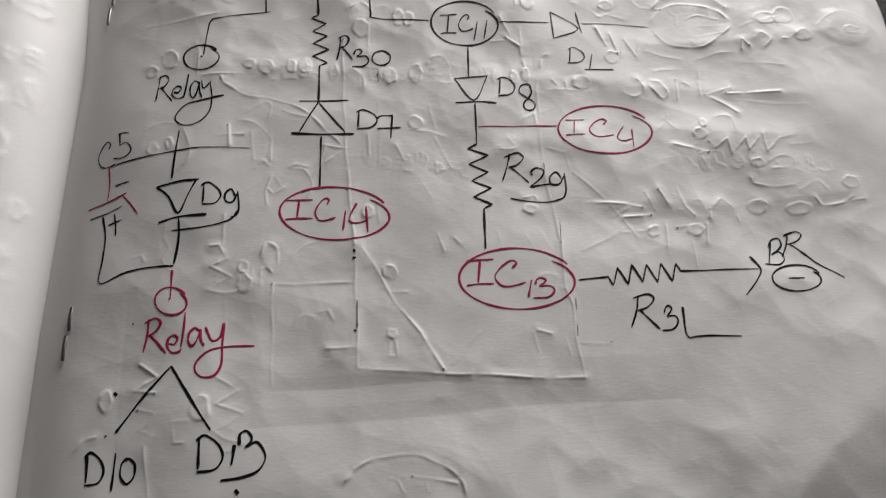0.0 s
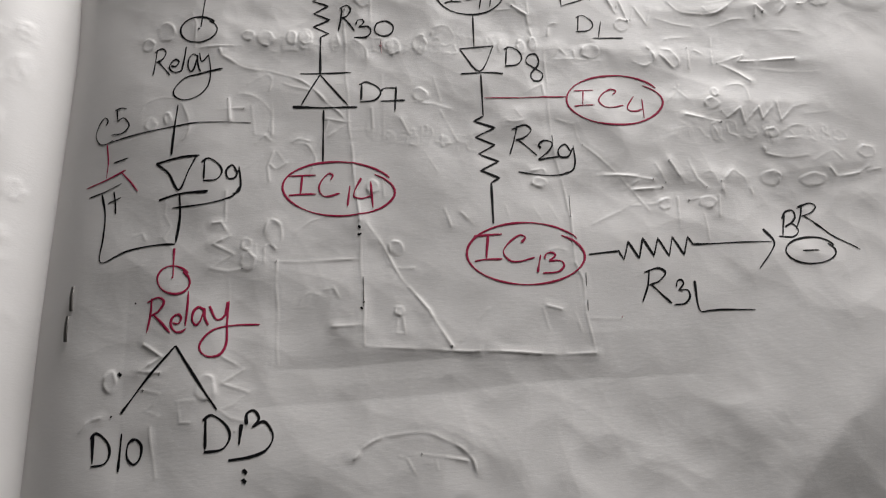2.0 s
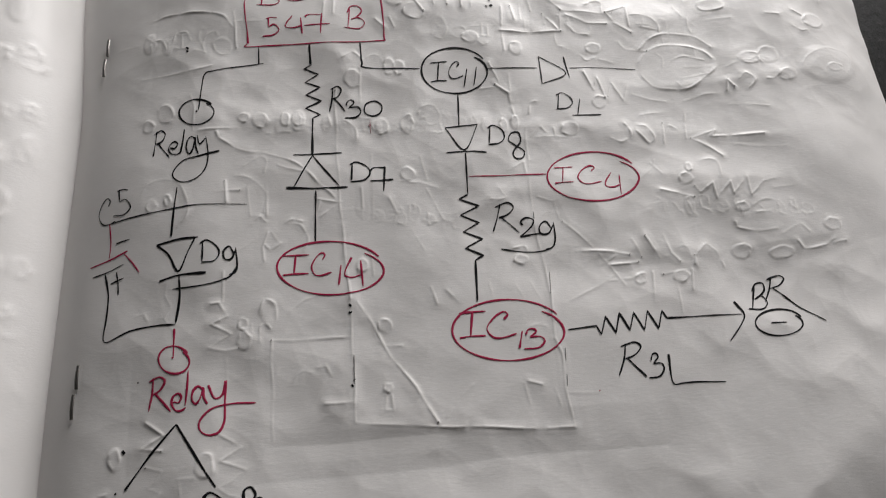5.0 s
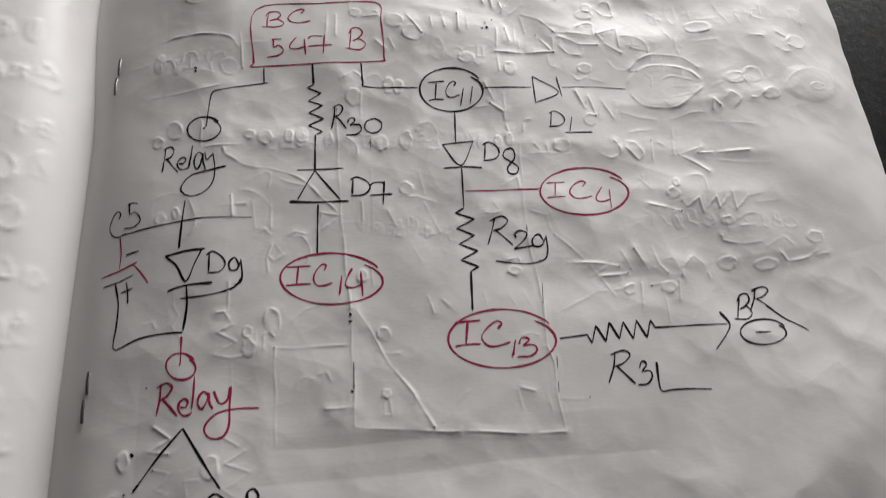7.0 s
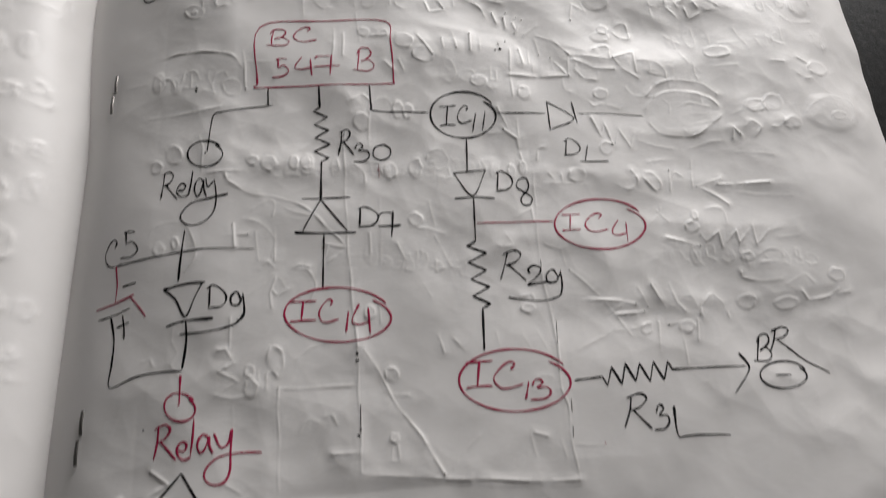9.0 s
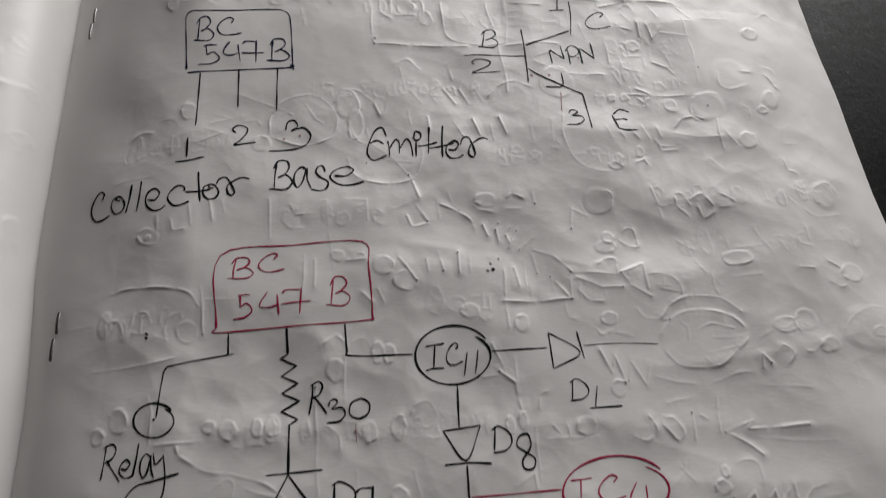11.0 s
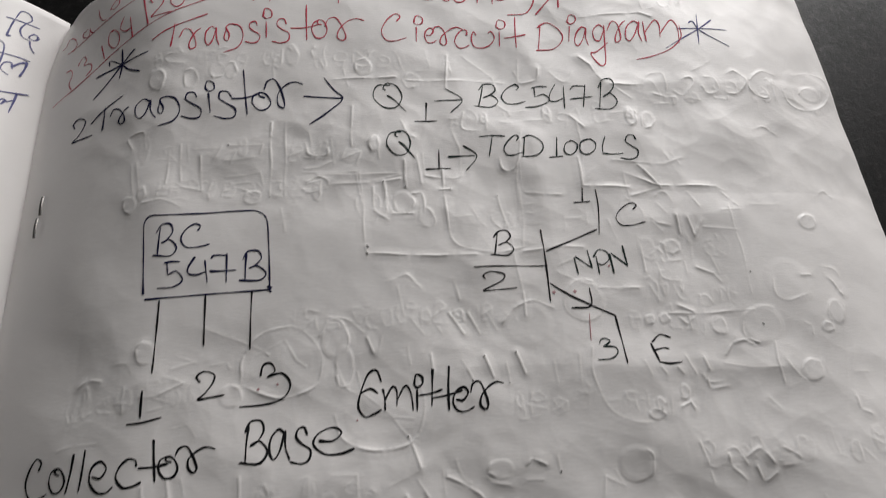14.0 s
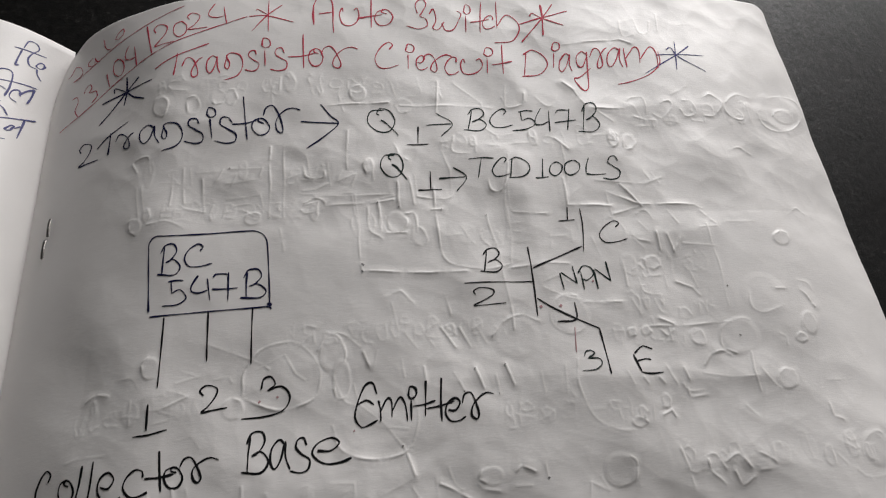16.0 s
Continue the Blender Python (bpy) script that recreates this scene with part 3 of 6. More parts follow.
loop((174.6, 89.6), (2.0, 0.2), (0.4, 1.1))
bow(175, 118.5, 73.7, 120.7, 72.5, 122.8, 73.9, 122.9, 75.7, 121.9, 77.1)
bow(175, 124.4, 75, 126.8, 72.4, 128.2, 73.5, 126.9, 76.3, 125.1, 76.6)
dent(190, 130.8, 77, 130.2, 72.1)
bow(130, 130.9, 74.2, 132, 76.3, 133.7, 75.6)
dent(130, 136.4, 79.3, 135.4, 72.9)
bow(130, 126.2, 79.2, 128.8, 79.4, 131.4, 79.9)
dent(190, 136.3, 72.9, 141.9, 74.4, 140.9, 73, 148.8, 72.9, 152.5, 72.8)
dent(190, 136.3, 72.9, 140.2, 70.2, 142.3, 68.2)
dent(75, 141.9, 71.6, 148.8, 70.1, 156.9, 69.6)
dent(75, 146.8, 80.8, 155.4, 79.5)
bow(130, 124, 64.1, 126.3, 66.7, 127.2, 68)
dent(130, 126.2, 67.4, 128.3, 64.7)
loop((133.0, 63.4), (1.5, 0.0), (0.3, 1.3))
loop((134.1, 66.0), (0.8, 0.0), (0.2, 1.0))
bow(175, 137, 67.4, 139.6, 67.5, 140.9, 66.1, 140.6, 63.4)
dent(190, 127, 61.2, 130.5, 60.3, 133.9, 59)
dent(190, 134.4, 61.4, 135.3, 59.8, 138.3, 61.8, 138.8, 58.6, 142.1, 61.9, 142.3, 59.1, 146.2, 62.7, 146.1, 58.7, 149.3, 61.7, 152.1, 62.1)
dent(130, 151.5, 60.1, 155.9, 60.3)
loop((143.6, 56.1), (1.6, 0.0), (0.3, 1.0))
bow(130, 145.9, 56.4, 148.8, 57.4, 151, 57.2)
bow(175, 141.3, 53.1, 142.1, 51.5, 145.1, 50.7, 149.7, 50.8)
dent(130, 146.2, 54.8, 149.4, 54.8)
dent(190, 118.9, 50.7, 120.2, 46.6)
dent(190, 121.6, 51.1, 124.1, 46.3)
dent(190, 125.6, 51, 126.6, 47, 128, 45.2)
bow(130, 125.3, 46.5, 127, 46.4, 127.9, 45)
bow(175, 130.8, 44.5, 131.7, 46.3, 134, 48.5, 135.6, 47.5, 136.4, 45.7)
dent(190, 131.1, 46.3, 131.5, 43.9)
dent(130, 136.7, 44.5, 136.8, 43.6)
loop((141.2, 46.5), (2.0, 0.1), (0.3, 1.5))
loop((149.6, 45.7), (2.7, 0.0), (0.4, 1.2))
bow(175, 153.5, 47.8, 155.1, 46.3, 159.4, 46.7, 162, 48.3)
loop((162.4, 51.3), (2.1, 0.1), (0.4, 1.3))
dent(130, 161.6, 47.1, 164.6, 47.6)
bow(130, 150.7, 49.5, 154.6, 51.6, 156.8, 49.7)
bow(130, 128.3, 48.2, 129.8, 48.2, 130.7, 45.7)
dent(190, 106.9, 48.6, 114.7, 48.2, 117.8, 47.3)
dent(190, 105, 55, 107.3, 52.9, 110.4, 49.4, 113.6, 45.1, 115.7, 40.9)
bow(130, 112.1, 45.9, 113.9, 46.6, 115.2, 47.4)
dent(190, 113.7, 45.4, 119.4, 45.7)
loop((119.3, 42.2), (1.2, -0.1), (0.3, 1.1))
dent(130, 121.8, 43.3, 121.2, 37.3)
loop((127.6, 42.2), (1.6, 0.0), (0.2, 1.2))
dent(190, 124, 42.7, 128.8, 43.4, 130.4, 43)
dent(75, 126.2, 41.1, 126.3, 34.7)
dent(130, 129.9, 43.4, 129.4, 39.3)
dent(130, 112.6, 42.2, 118.2, 42.2)
dent(130, 27.3, 47.8, 27.3, 45, 28.6, 42.6, 27.2, 40.6, 28.9, 38.3)
bow(130, 21.7, 41.8, 23.1, 42, 24, 40.7)
dent(130, 38, 48.8, 38.1, 42.9)
dent(190, 35.8, 42.8, 37.3, 43, 39.1, 40.2, 36, 38.7, 39.5, 36.7, 35.7, 34.5, 38.7, 33.8, 41.1, 34)
loop((41.9, 38.4), (1.0, 0.0), (0.0, 1.1))
loop((42.1, 35.2), (1.3, 0.0), (-0.1, 1.7))
dent(130, 43.4, 38.4, 43.5, 36.7)
bow(175, 45, 35.1, 44.8, 37.2, 45.9, 38.2, 46.9, 37.3)
loop((46.5, 40.4), (1.6, -0.1), (-0.1, 2.4))
dent(130, 45.6, 50.5, 45.3, 53.4, 46.5, 56.4)
bow(130, 45.5, 54, 47.1, 53, 48.7, 53.9)
dent(130, 47.1, 56.4, 48.7, 53.9)
bow(130, 50.2, 58.1, 52.9, 57.4, 54.1, 54.9, 53.4, 52)
dent(130, 47, 35, 47.2, 17)
dent(75, 50.4, 40.2, 52.9, 42.3, 56, 43.3)
dent(190, 47, 35, 50.9, 34.8, 61.8, 34.5)
dent(75, 38.8, 32.3, 38.8, 27.2)
bow(130, 51, 27, 52.5, 29, 54.4, 28.4)
bow(130, 55.4, 29.4, 56.9, 29.3, 57.9, 27.7)
dent(75, 39.9, 52.5, 42.4, 53.6, 44.5, 55.3)
dent(75, 74.4, 55.4, 76.3, 51.7, 76.8, 50.5)
loop((68.1, 36.2), (1.3, -0.1), (0.1, 1.3))
bow(130, 65.9, 36.8, 66.2, 34.1, 68, 32.4, 71, 32.3)
dent(190, 63.2, 41.3, 65.9, 36.3, 68.9, 30.3, 73.1, 24.4, 76.6, 17.7)
loop((95.6, 47.5), (1.5, -0.1), (0.1, 0.9))
bow(130, 94.2, 49.9, 96.5, 50.4, 96.9, 49.2)
dent(190, 100.4, 40.3, 100.1, 31.4, 100.9, 28.2, 100.8, 21.9, 101.3, 15.3)
dent(130, 77.3, 43, 78.2, 39.6)
dent(130, 80.3, 42.3, 82.4, 39.9)
dent(75, 88.6, 43.1, 89.3, 39.6)
dent(75, 93.9, 42.3, 95.2, 39.4)
dent(75, 96.7, 42.8, 98.4, 39.3)
bow(130, 95.6, 33.8, 97.2, 34.3, 98.8, 33.7)
loop((64.4, 48.6), (1.1, 0.0), (0.0, 1.4))
dent(130, 66.4, 50.3, 66.6, 46.3)
dent(75, 103.1, 38, 110.2, 41.1, 113.9, 43.3)
dent(190, 24.6, 21.9, 27.9, 19.7, 24.2, 17.6, 27.7, 16.9)
dent(190, 25, 14.3, 28, 13.6, 26.7, 11.9, 25.3, 11.1, 27.8, 10, 26.6, 8.3, 27.9, 0.4)
dent(190, 38, 18.9, 40.4, 17.4, 41.8, 16.3, 38.2, 14.2, 42.4, 12.6, 40.2, 10.9, 38, 10.1, 39.9, 8.7, 43, 7.6, 40.4, 6.4)
loop((35.5, 13.9), (1.6, -0.1), (-0.1, 2.1))
dent(130, 36.8, 15.7, 36.5, 11.6)
dent(130, 31, 12, 33.8, 12)
dent(130, 31, 12, 31.5, 8.4, 33.1, 8.3)
loop((19.3, 16.2), (1.1, -0.1), (-0.2, 1.9))
bow(130, 14.7, 8.4, 16.1, 10.1, 18, 10.4)
dent(130, 56.4, 22.7, 61.9, 22.7)
bow(190, 61.9, 19.2, 62.6, 18.8, 68.3, 17.9, 77.1, 17, 82.9, 16.4, 91.8, 15.5, 101.3, 15)
loop((68.1, 24.6), (0.9, 0.0), (0.1, 0.8))
dent(130, 67.6, 23.6, 67.5, 20.6, 68.9, 20.4, 68.6, 23.1)
bow(190, 59.4, 0.8, 61.2, 2.4, 64, 3.7, 67.7, 4.1, 71.9, 3.7, 75.1, 2.2, 77.3, 0.6, 78.4, -0.9, 79.1, -3.1)
right.dome((68.9, -1.1), 9.1, 5.0, 0.00008)
dent(190, 70.3, 0.7, 74, -0.2, 77.6, -1)
dent(130, 72.6, -0.3, 72.7, -1.7)
bow(130, 66.7, 0.7, 68, -0.2, 69.3, -2.4)
dent(130, 93.2, 23.3, 93.8, 19.7)
dent(75, 98.7, 22, 99.3, 18.9)
dent(130, 93.8, 23.8, 96.3, 23.1)
dent(130, 100.7, 21.1, 106.8, 20.8)
dent(75, 78.2, 18.6, 81.4, 21.9, 83.6, 23.8)
loop((29.2, 180.5), (1.4, -0.3), (-0.1, 1.8))
bow(130, 31.8, 180.6, 35.7, 180.7, 39.4, 179)
loop((53.5, 180.1), (1.7, -0.1), (0.0, 1.5))
bow(130, 38.6, 184.3, 41.1, 182.7, 43.5, 183.3)
bow(130, 48.5, 183.1, 52.8, 183.7, 54.1, 181.6)
dent(130, 63.6, 185.2, 74.4, 184.7)
bow(175, 64.2, 183.1, 66.7, 184.1, 68.6, 182.2, 65.4, 181.1, 63.5, 181.2)
dent(130, 59.1, 177.3, 59.7, 172)
dent(190, 75.1, 184.2, 75.4, 177.2, 75.3, 167.6, 75.6, 166.1)
dent(190, 75.6, 166.1, 83.4, 165.4, 89.6, 164.6, 97.1, 164.5)
dent(130, 77.5, 182.5, 84.1, 183.5)
dent(190, 84.4, 186.7, 84.3, 180.7)
dent(130, 87, 187.7, 87.8, 181.3)
dent(190, 79.8, 182.1, 80.4, 177, 81.5, 174.6, 85.3, 174.2)
loop((83.6, 177.1), (2.1, -0.1), (0.2, 2.6))
bow(130, 85.7, 179, 87.6, 178.9, 87.6, 174.3)
bow(130, 77.5, 181, 77.8, 175.6, 80.2, 173.2)
bow(190, 92.2, 185.1, 92.2, 179.5, 92.1, 171.9, 93, 167.7, 95.3, 165.8, 99.6, 164.8, 103.4, 164.6, 106.7, 165.2)
dent(190, 91.2, 179.6, 93.5, 179.5)
dent(130, 106.7, 165.2, 107.5, 171.1, 108.1, 180.4)
dent(190, 103.1, 177.4, 103.4, 175.1, 104.5, 168.2, 104.8, 160.9, 105.1, 153.9, 105, 151.2)
bow(130, 80, 160.2, 83.1, 161, 85.4, 158.5)
dent(130, 81.1, 158.8, 81.6, 153.3)
dent(130, 92.1, 158.8, 92.6, 155.3)
dent(130, 83.1, 152.5, 85.2, 149.1)
dent(130, 86.7, 152.6, 88.8, 148.8)
dent(130, 90.3, 152.7, 92.9, 148.6)
dent(130, 93.9, 152.5, 95.9, 148.4)
dent(130, 97.6, 152.3, 99, 148.9)
bow(175, 100.3, 150.1, 103.1, 152.7, 107, 153.8, 110.5, 152.2)
right.dome((105.1, 149.2), 4.6, 4.4, 0.00008)
loop((116.9, 153.2), (4.0, -0.2), (0.7, 4.2))
dent(130, 112.8, 159.1, 117.5, 156.7, 124.7, 154.8, 129.3, 154.9)
bow(130, 113, 160.5, 116.4, 161.7, 118.1, 160.2)
dent(75, 125, 170.2, 126.2, 165.6)
dent(130, 106.6, 164.4, 113.7, 164.8, 118.7, 164.2)
bow(190, 51.7, 143, 51.9, 146.7, 53.8, 150.4, 57.2, 152.1, 61.3, 152.5, 64.7, 149.7, 66.4, 145.7, 65.7, 142, 63.4, 140.3, 57.8, 139.5, 52.2, 142.3)
right.dome((58.9, 145.9), 6.6, 6.1, 0.00008)
bow(130, 45.2, 153.5, 49.8, 151.3, 54.4, 149.1, 56.7, 147.6)
dent(130, 54.4, 147.8, 59.5, 150, 61.8, 146, 63.5, 144.7)
loop((68.8, 149.4), (2.5, -0.1), (0.1, 3.7))
bow(130, 65.9, 150.3, 68.3, 153.4, 71.8, 152.5, 74.1, 150.4)
loop((70.3, 144.2), (1.7, -0.1), (0.2, 3.8))
bow(130, 28.8, 148.2, 31.2, 148.2, 32.6, 146.3)
loop((34.6, 149.8), (1.7, -0.2), (-0.1, 2.1))
bow(130, 22.3, 145.1, 24.1, 146.2, 26.7, 145.5)
dent(130, 40.3, 148.7, 43.7, 147.2, 39.3, 146.3)
dent(130, 38.3, 145.1, 41.7, 143.6, 37.9, 142.1)
dent(130, 36.9, 141.5, 40.2, 140.1, 35.9, 139.2)
bow(130, 46.6, 146.4, 48.8, 146.9, 49.9, 145.6)
loop((50.0, 140.6), (2.0, -0.1), (0.0, 2.0))
bow(130, 19.9, 134.2, 22.3, 134.9, 27.2, 134.6)
dent(75, 40.4, 135.9, 42.6, 136.4, 44.3, 133.9)
bow(190, 68.3, 135.7, 69, 132.1, 72, 129.8, 76.3, 128.7, 80.8, 129.5, 83.5, 132.3, 84.2, 137.1, 83.4, 141.5)
right.dome((76.5, 135.8), 7.5, 6.8, 0.00008)
dent(190, 72.6, 142.8, 73.5, 139, 77.8, 135.1, 80.9, 130.7)
dent(130, 76.7, 134.6, 82.2, 133.6)
dent(190, 80.9, 130.7, 82.7, 125.3)
dent(130, 77.1, 122.9, 83.3, 125.3)
bow(130, 68.6, 145.6, 70.2, 140.5, 72.4, 139.1)
dent(130, 74.6, 149.1, 75.6, 146.4)
dent(130, 77.5, 148.9, 76.8, 146.3)
dent(130, 82.1, 146.7, 82.4, 143.4)
dent(130, 86.1, 145.1, 86.4, 141.9)
dent(190, 91.8, 143.4, 93.4, 139.5)
dent(190, 96, 143.8, 97.3, 139.9)
dent(190, 100, 142.3, 100.1, 138.5)
dent(190, 102, 144.1, 103.3, 140.1)
dent(130, 113.9, 142.7, 113.2, 137.6)
dent(130, 108.9, 141.7, 108.9, 137.9)
bow(130, 116.5, 143.8, 115.8, 138.7, 116.7, 134.8, 119, 131, 122.3, 129.5, 125.8, 129.3)
loop((96.5, 123.9), (2.3, -0.1), (0.2, 1.5))
bow(175, 94.1, 122.8, 95.1, 121.6, 97.8, 121)
bow(175, 101, 124, 102.3, 125, 104.4, 123.7)
dent(130, 100.7, 121.5, 103.5, 121.3)
dent(190, 106.8, 124.7, 107, 122.4)
bow(130, 88.9, 126, 89.7, 123.1, 91.3, 121.8)
bow(190, 87, 123.3, 90.2, 121.9, 92.7, 119.5, 93.6, 117.8)
dent(130, 86.5, 124.5, 86.5, 120.5)
dent(190, 95.3, 118.2, 96.1, 115.9)
dent(190, 95.6, 116, 98.6, 118.5)
dent(190, 97.9, 116.9, 98.1, 114.4)
dent(190, 98.7, 115.2, 100.9, 117.2)
dent(190, 99.9, 115.6, 100.7, 113.4)
dent(190, 100.1, 112.9, 102.2, 116.5)
dent(190, 102.2, 112.2, 105.3, 114.9)
bow(175, 79.7, 121.1, 81.1, 118.7, 83.9, 119.1)
dent(190, 82, 123.1, 83.9, 119.6)
loop((120.9, 122.5), (3.2, -0.3), (0.5, 2.9))
dent(190, 113.9, 116.2, 114.8, 120.8, 117.9, 119.2, 116.7, 121.9)
dent(130, 67.4, 125.4, 71.8, 125, 71.6, 120.6)
bow(130, 137.8, 136.1, 138.7, 134.5, 141.9, 134.6)
dent(130, 133.3, 125.1, 134.2, 121.5, 134.5, 118)
bow(175, 138.1, 122.5, 138.7, 120.1, 140.6, 117.9)
bow(130, 137.6, 123.1, 140.2, 123.3, 141.3, 120.5)
bow(175, 141.6, 121.7, 144.5, 123.1, 146.2, 120.3)
bow(175, 142.9, 119.9, 144.1, 117.5, 146.3, 118.5)
bow(130, 148.8, 122.6, 150.5, 121.9, 151.4, 120.6)
dent(130, 148, 119.8, 151.8, 119.8)
bow(130, 164.2, 120.8, 165.6, 118.9)
loop((172.8, 121.2), (3.0, -0.1), (1.3, 3.1))
bow(130, 167.2, 117.6, 169.4, 116.1, 175.3, 116.4)
loop((120.4, 111.8), (2.2, -0.2), (0.3, 1.4))
loop((121.4, 113.9), (1.3, -0.1), (0.3, 1.3))
bow(175, 123.6, 113.7, 125.1, 115.3, 127, 116, 127.8, 114.5, 127.8, 111.8, 125.6, 112.1, 123.7, 113.2)
loop((27.7, 120.7), (2.2, -0.3), (-0.2, 1.7))
loop((27.7, 120.4), (0.7, 0.0), (0.0, 0.6))
bow(190, 20.9, 109.7, 24.2, 110.1, 28.6, 109.8, 33.9, 108.7, 37, 107.5, 39.1, 104.4)
dent(190, 39.1, 108.5, 39.9, 99.2)
dent(130, 40, 105.9, 42, 105.8, 45.4, 105.5)
dent(130, 29.2, 125.3, 29.6, 122)
bow(130, 32.1, 123.8, 32.9, 121.6, 35, 121.4)
dent(130, 35.7, 126.7, 36.5, 122.3)
dent(130, 39.8, 127.4, 40.6, 123)
dent(130, 42.4, 127.3, 43.1, 124.4)
dent(130, 51.9, 126.5, 52.3, 117.8)
dent(190, 57.2, 122.8, 60.4, 122.6)
dent(130, 63.1, 122.9, 66.2, 121)
dent(130, 58.8, 113.6, 58.6, 105.1)
dent(130, 60.8, 112.4, 60.8, 106.9)
loop((65.5, 113.1), (1.4, -0.1), (0.0, 1.2))
dent(130, 64, 117.9, 64.4, 110.6)
dent(130, 67, 111.9, 70.7, 112.1)
bow(130, 25.7, 102.4, 26.5, 104.7, 28.6, 104.5, 29.9, 102.4)
bow(130, 32.6, 100.8, 33.4, 103, 35.3, 103.8, 35.9, 102.3)
bow(130, 21.7, 103.8, 23.4, 103.6, 24.3, 100.7)
loop((74.2, 110.3), (2.1, -0.2), (0.1, 2.0))
loop((78.7, 106.8), (2.6, -0.2), (0.1, 1.9))
dent(190, 77.4, 111.6, 80.7, 106.7)
bow(130, 68.1, 112.3, 70.2, 113.2, 71.1, 111.1)
dent(190, 82.9, 111.1, 83.2, 108.5)
dent(190, 85.4, 112.5, 86.1, 108.3)
dent(190, 89.4, 112.2, 89.3, 108)
dent(130, 91.7, 110.9, 91.7, 107.8)
dent(130, 69.8, 105.1, 71.8, 103)
dent(130, 72.9, 105.3, 73.8, 102.8)
bow(190, 105.4, 111.9, 108.5, 110.6, 110.4, 108.8, 112.2, 106.8)
dent(190, 112.2, 106.6, 120.8, 105.7, 124.1, 105.6)
dent(190, 112, 106.6, 111.4, 101)
dent(190, 97.4, 101.2, 103.7, 101, 111.4, 101)
dent(130, 98.3, 107.8, 97.9, 101.2, 97.7, 95.8)
dent(190, 100.5, 108.1, 101, 104.4)
dent(130, 102.8, 108.9, 102.6, 104.3)
dent(190, 104.7, 110.9, 105.1, 106.7)
dent(190, 107.7, 105.9, 110.7, 101.6)
dent(190, 113.1, 105.5, 116.1, 104.2, 118.1, 103, 122.4, 102.8)
loop((100.4, 96.5), (1.4, -0.1), (0.3, 1.8))
loop((90.5, 99.9), (1.8, -0.2), (0.1, 1.5))
dent(130, 93.4, 103.1, 93.3, 99.9, 94.6, 99.8, 94.6, 102)
bow(130, 92.4, 98.4, 93.3, 97.7, 94.4, 98)
bow(130, 110, 100.1, 110, 97.6, 111.5, 96.7)
bow(130, 113.1, 102.4, 114.9, 100.7, 117.5, 100)
loop((118.3, 96.4), (1.7, -0.1), (0.3, 1.4))
bow(175, 118, 108.2, 119.9, 109.1, 122, 108.7, 121.9, 105.8)
dent(190, 122.5, 105.9, 127.4, 107.7)
dent(190, 122.7, 105.9, 124.6, 102.9, 127.9, 100.4)
dent(130, 127.7, 107.6, 127.5, 104.8, 127.6, 102.2)
bow(190, 127.7, 105, 130.8, 105.3, 133.4, 104.3, 134.6, 102.1, 134.7, 100.6)
dent(190, 130.6, 102.1, 134.3, 101.1)
bow(190, 129.1, 96, 131.3, 98.3, 135.1, 99.8, 139.7, 99.9, 142.9, 98.9, 145.3, 96.9, 146.1, 95.8)
dent(130, 135, 99.5, 135.1, 96.6)
dent(190, 129, 95.7, 130.8, 95.5)
dent(130, 142.1, 96.1, 142, 93.9)
dent(130, 141, 96.5, 144.7, 95.2)
bow(130, 124.6, 97.8, 125.8, 96.2, 128.9, 95.5)
bow(130, 133.1, 94.6, 134, 93.6, 133.9, 91.1)
dent(130, 138.9, 91.2, 144.6, 90.9)
loop((154.0, 92.4), (2.4, -0.2), (0.6, 1.6))
loop((158.6, 93.0), (2.5, -0.1), (0.8, 2.1))
loop((173.2, 102.8), (2.8, -0.1), (0.8, 2.0))
bow(130, 168, 105.4, 170.2, 104.1)
bow(175, 166.9, 101, 169, 99.4, 170.6, 100)
dent(130, 160.9, 104.3, 164, 103.9)
dent(130, 139.5, 107.6, 141.1, 104.8)
loop((148.6, 107.6), (3.1, -0.2), (0.5, 1.6))
dent(190, 48.5, 192.6, 55.4, 192.1, 54.9, 190.1)
dent(130, 48, 188.9, 54.3, 189.5)
dent(130, 48.1, 185.3, 54.9, 185.7, 55.5, 182.8)
bow(130, 48.7, 183.3, 52.1, 181.7, 54.4, 180.3)
dent(130, 38.7, 193.3, 39.2, 184.7)
dent(130, 40.2, 193.2, 40.4, 189.2)
dent(130, 42.8, 190.3, 43.4, 182.4, 39.2, 183.4)
dent(130, 28.8, 189.6, 29.8, 181.6)
dent(130, 30, 190, 30.9, 182.7)
dent(130, 36.5, 192.2, 36.4, 184.3)
bow(130, 28.4, 193.8, 27.5, 196.8, 30.7, 197.3, 31.6, 193.7)
dent(190, 57.2, 197.5, 56.9, 180.1)
dent(190, 60.2, 197.3, 59.8, 179.8)
dent(130, 57.8, 213.8, 57.8, 208.4)
bow(175, 64.2, 192.1, 64.8, 189.3, 68.3, 189.1, 68.9, 190.4)
dent(190, 64.2, 188.7, 68.2, 188.4)
bow(175, 64.1, 186, 67, 186.5, 69.4, 187.2)
dent(130, 64, 182.7, 69.2, 183.6)
bow(175, 63.4, 181.5, 65.1, 180.4, 69.2, 181.7)
dent(130, 69.6, 192.4, 69.9, 186.9)
dent(190, 66.4, 184.5, 74.5, 184.1, 83.3, 183.8)
dent(130, 66.9, 181.8, 83.2, 182.5)
loop((32.8, 210.5), (1.8, -0.3), (-0.2, 2.8))
loop((40.2, 209.6), (1.5, -0.1), (-0.1, 2.7))
loop((45.6, 211.5), (1.7, -0.1), (-0.1, 2.1))
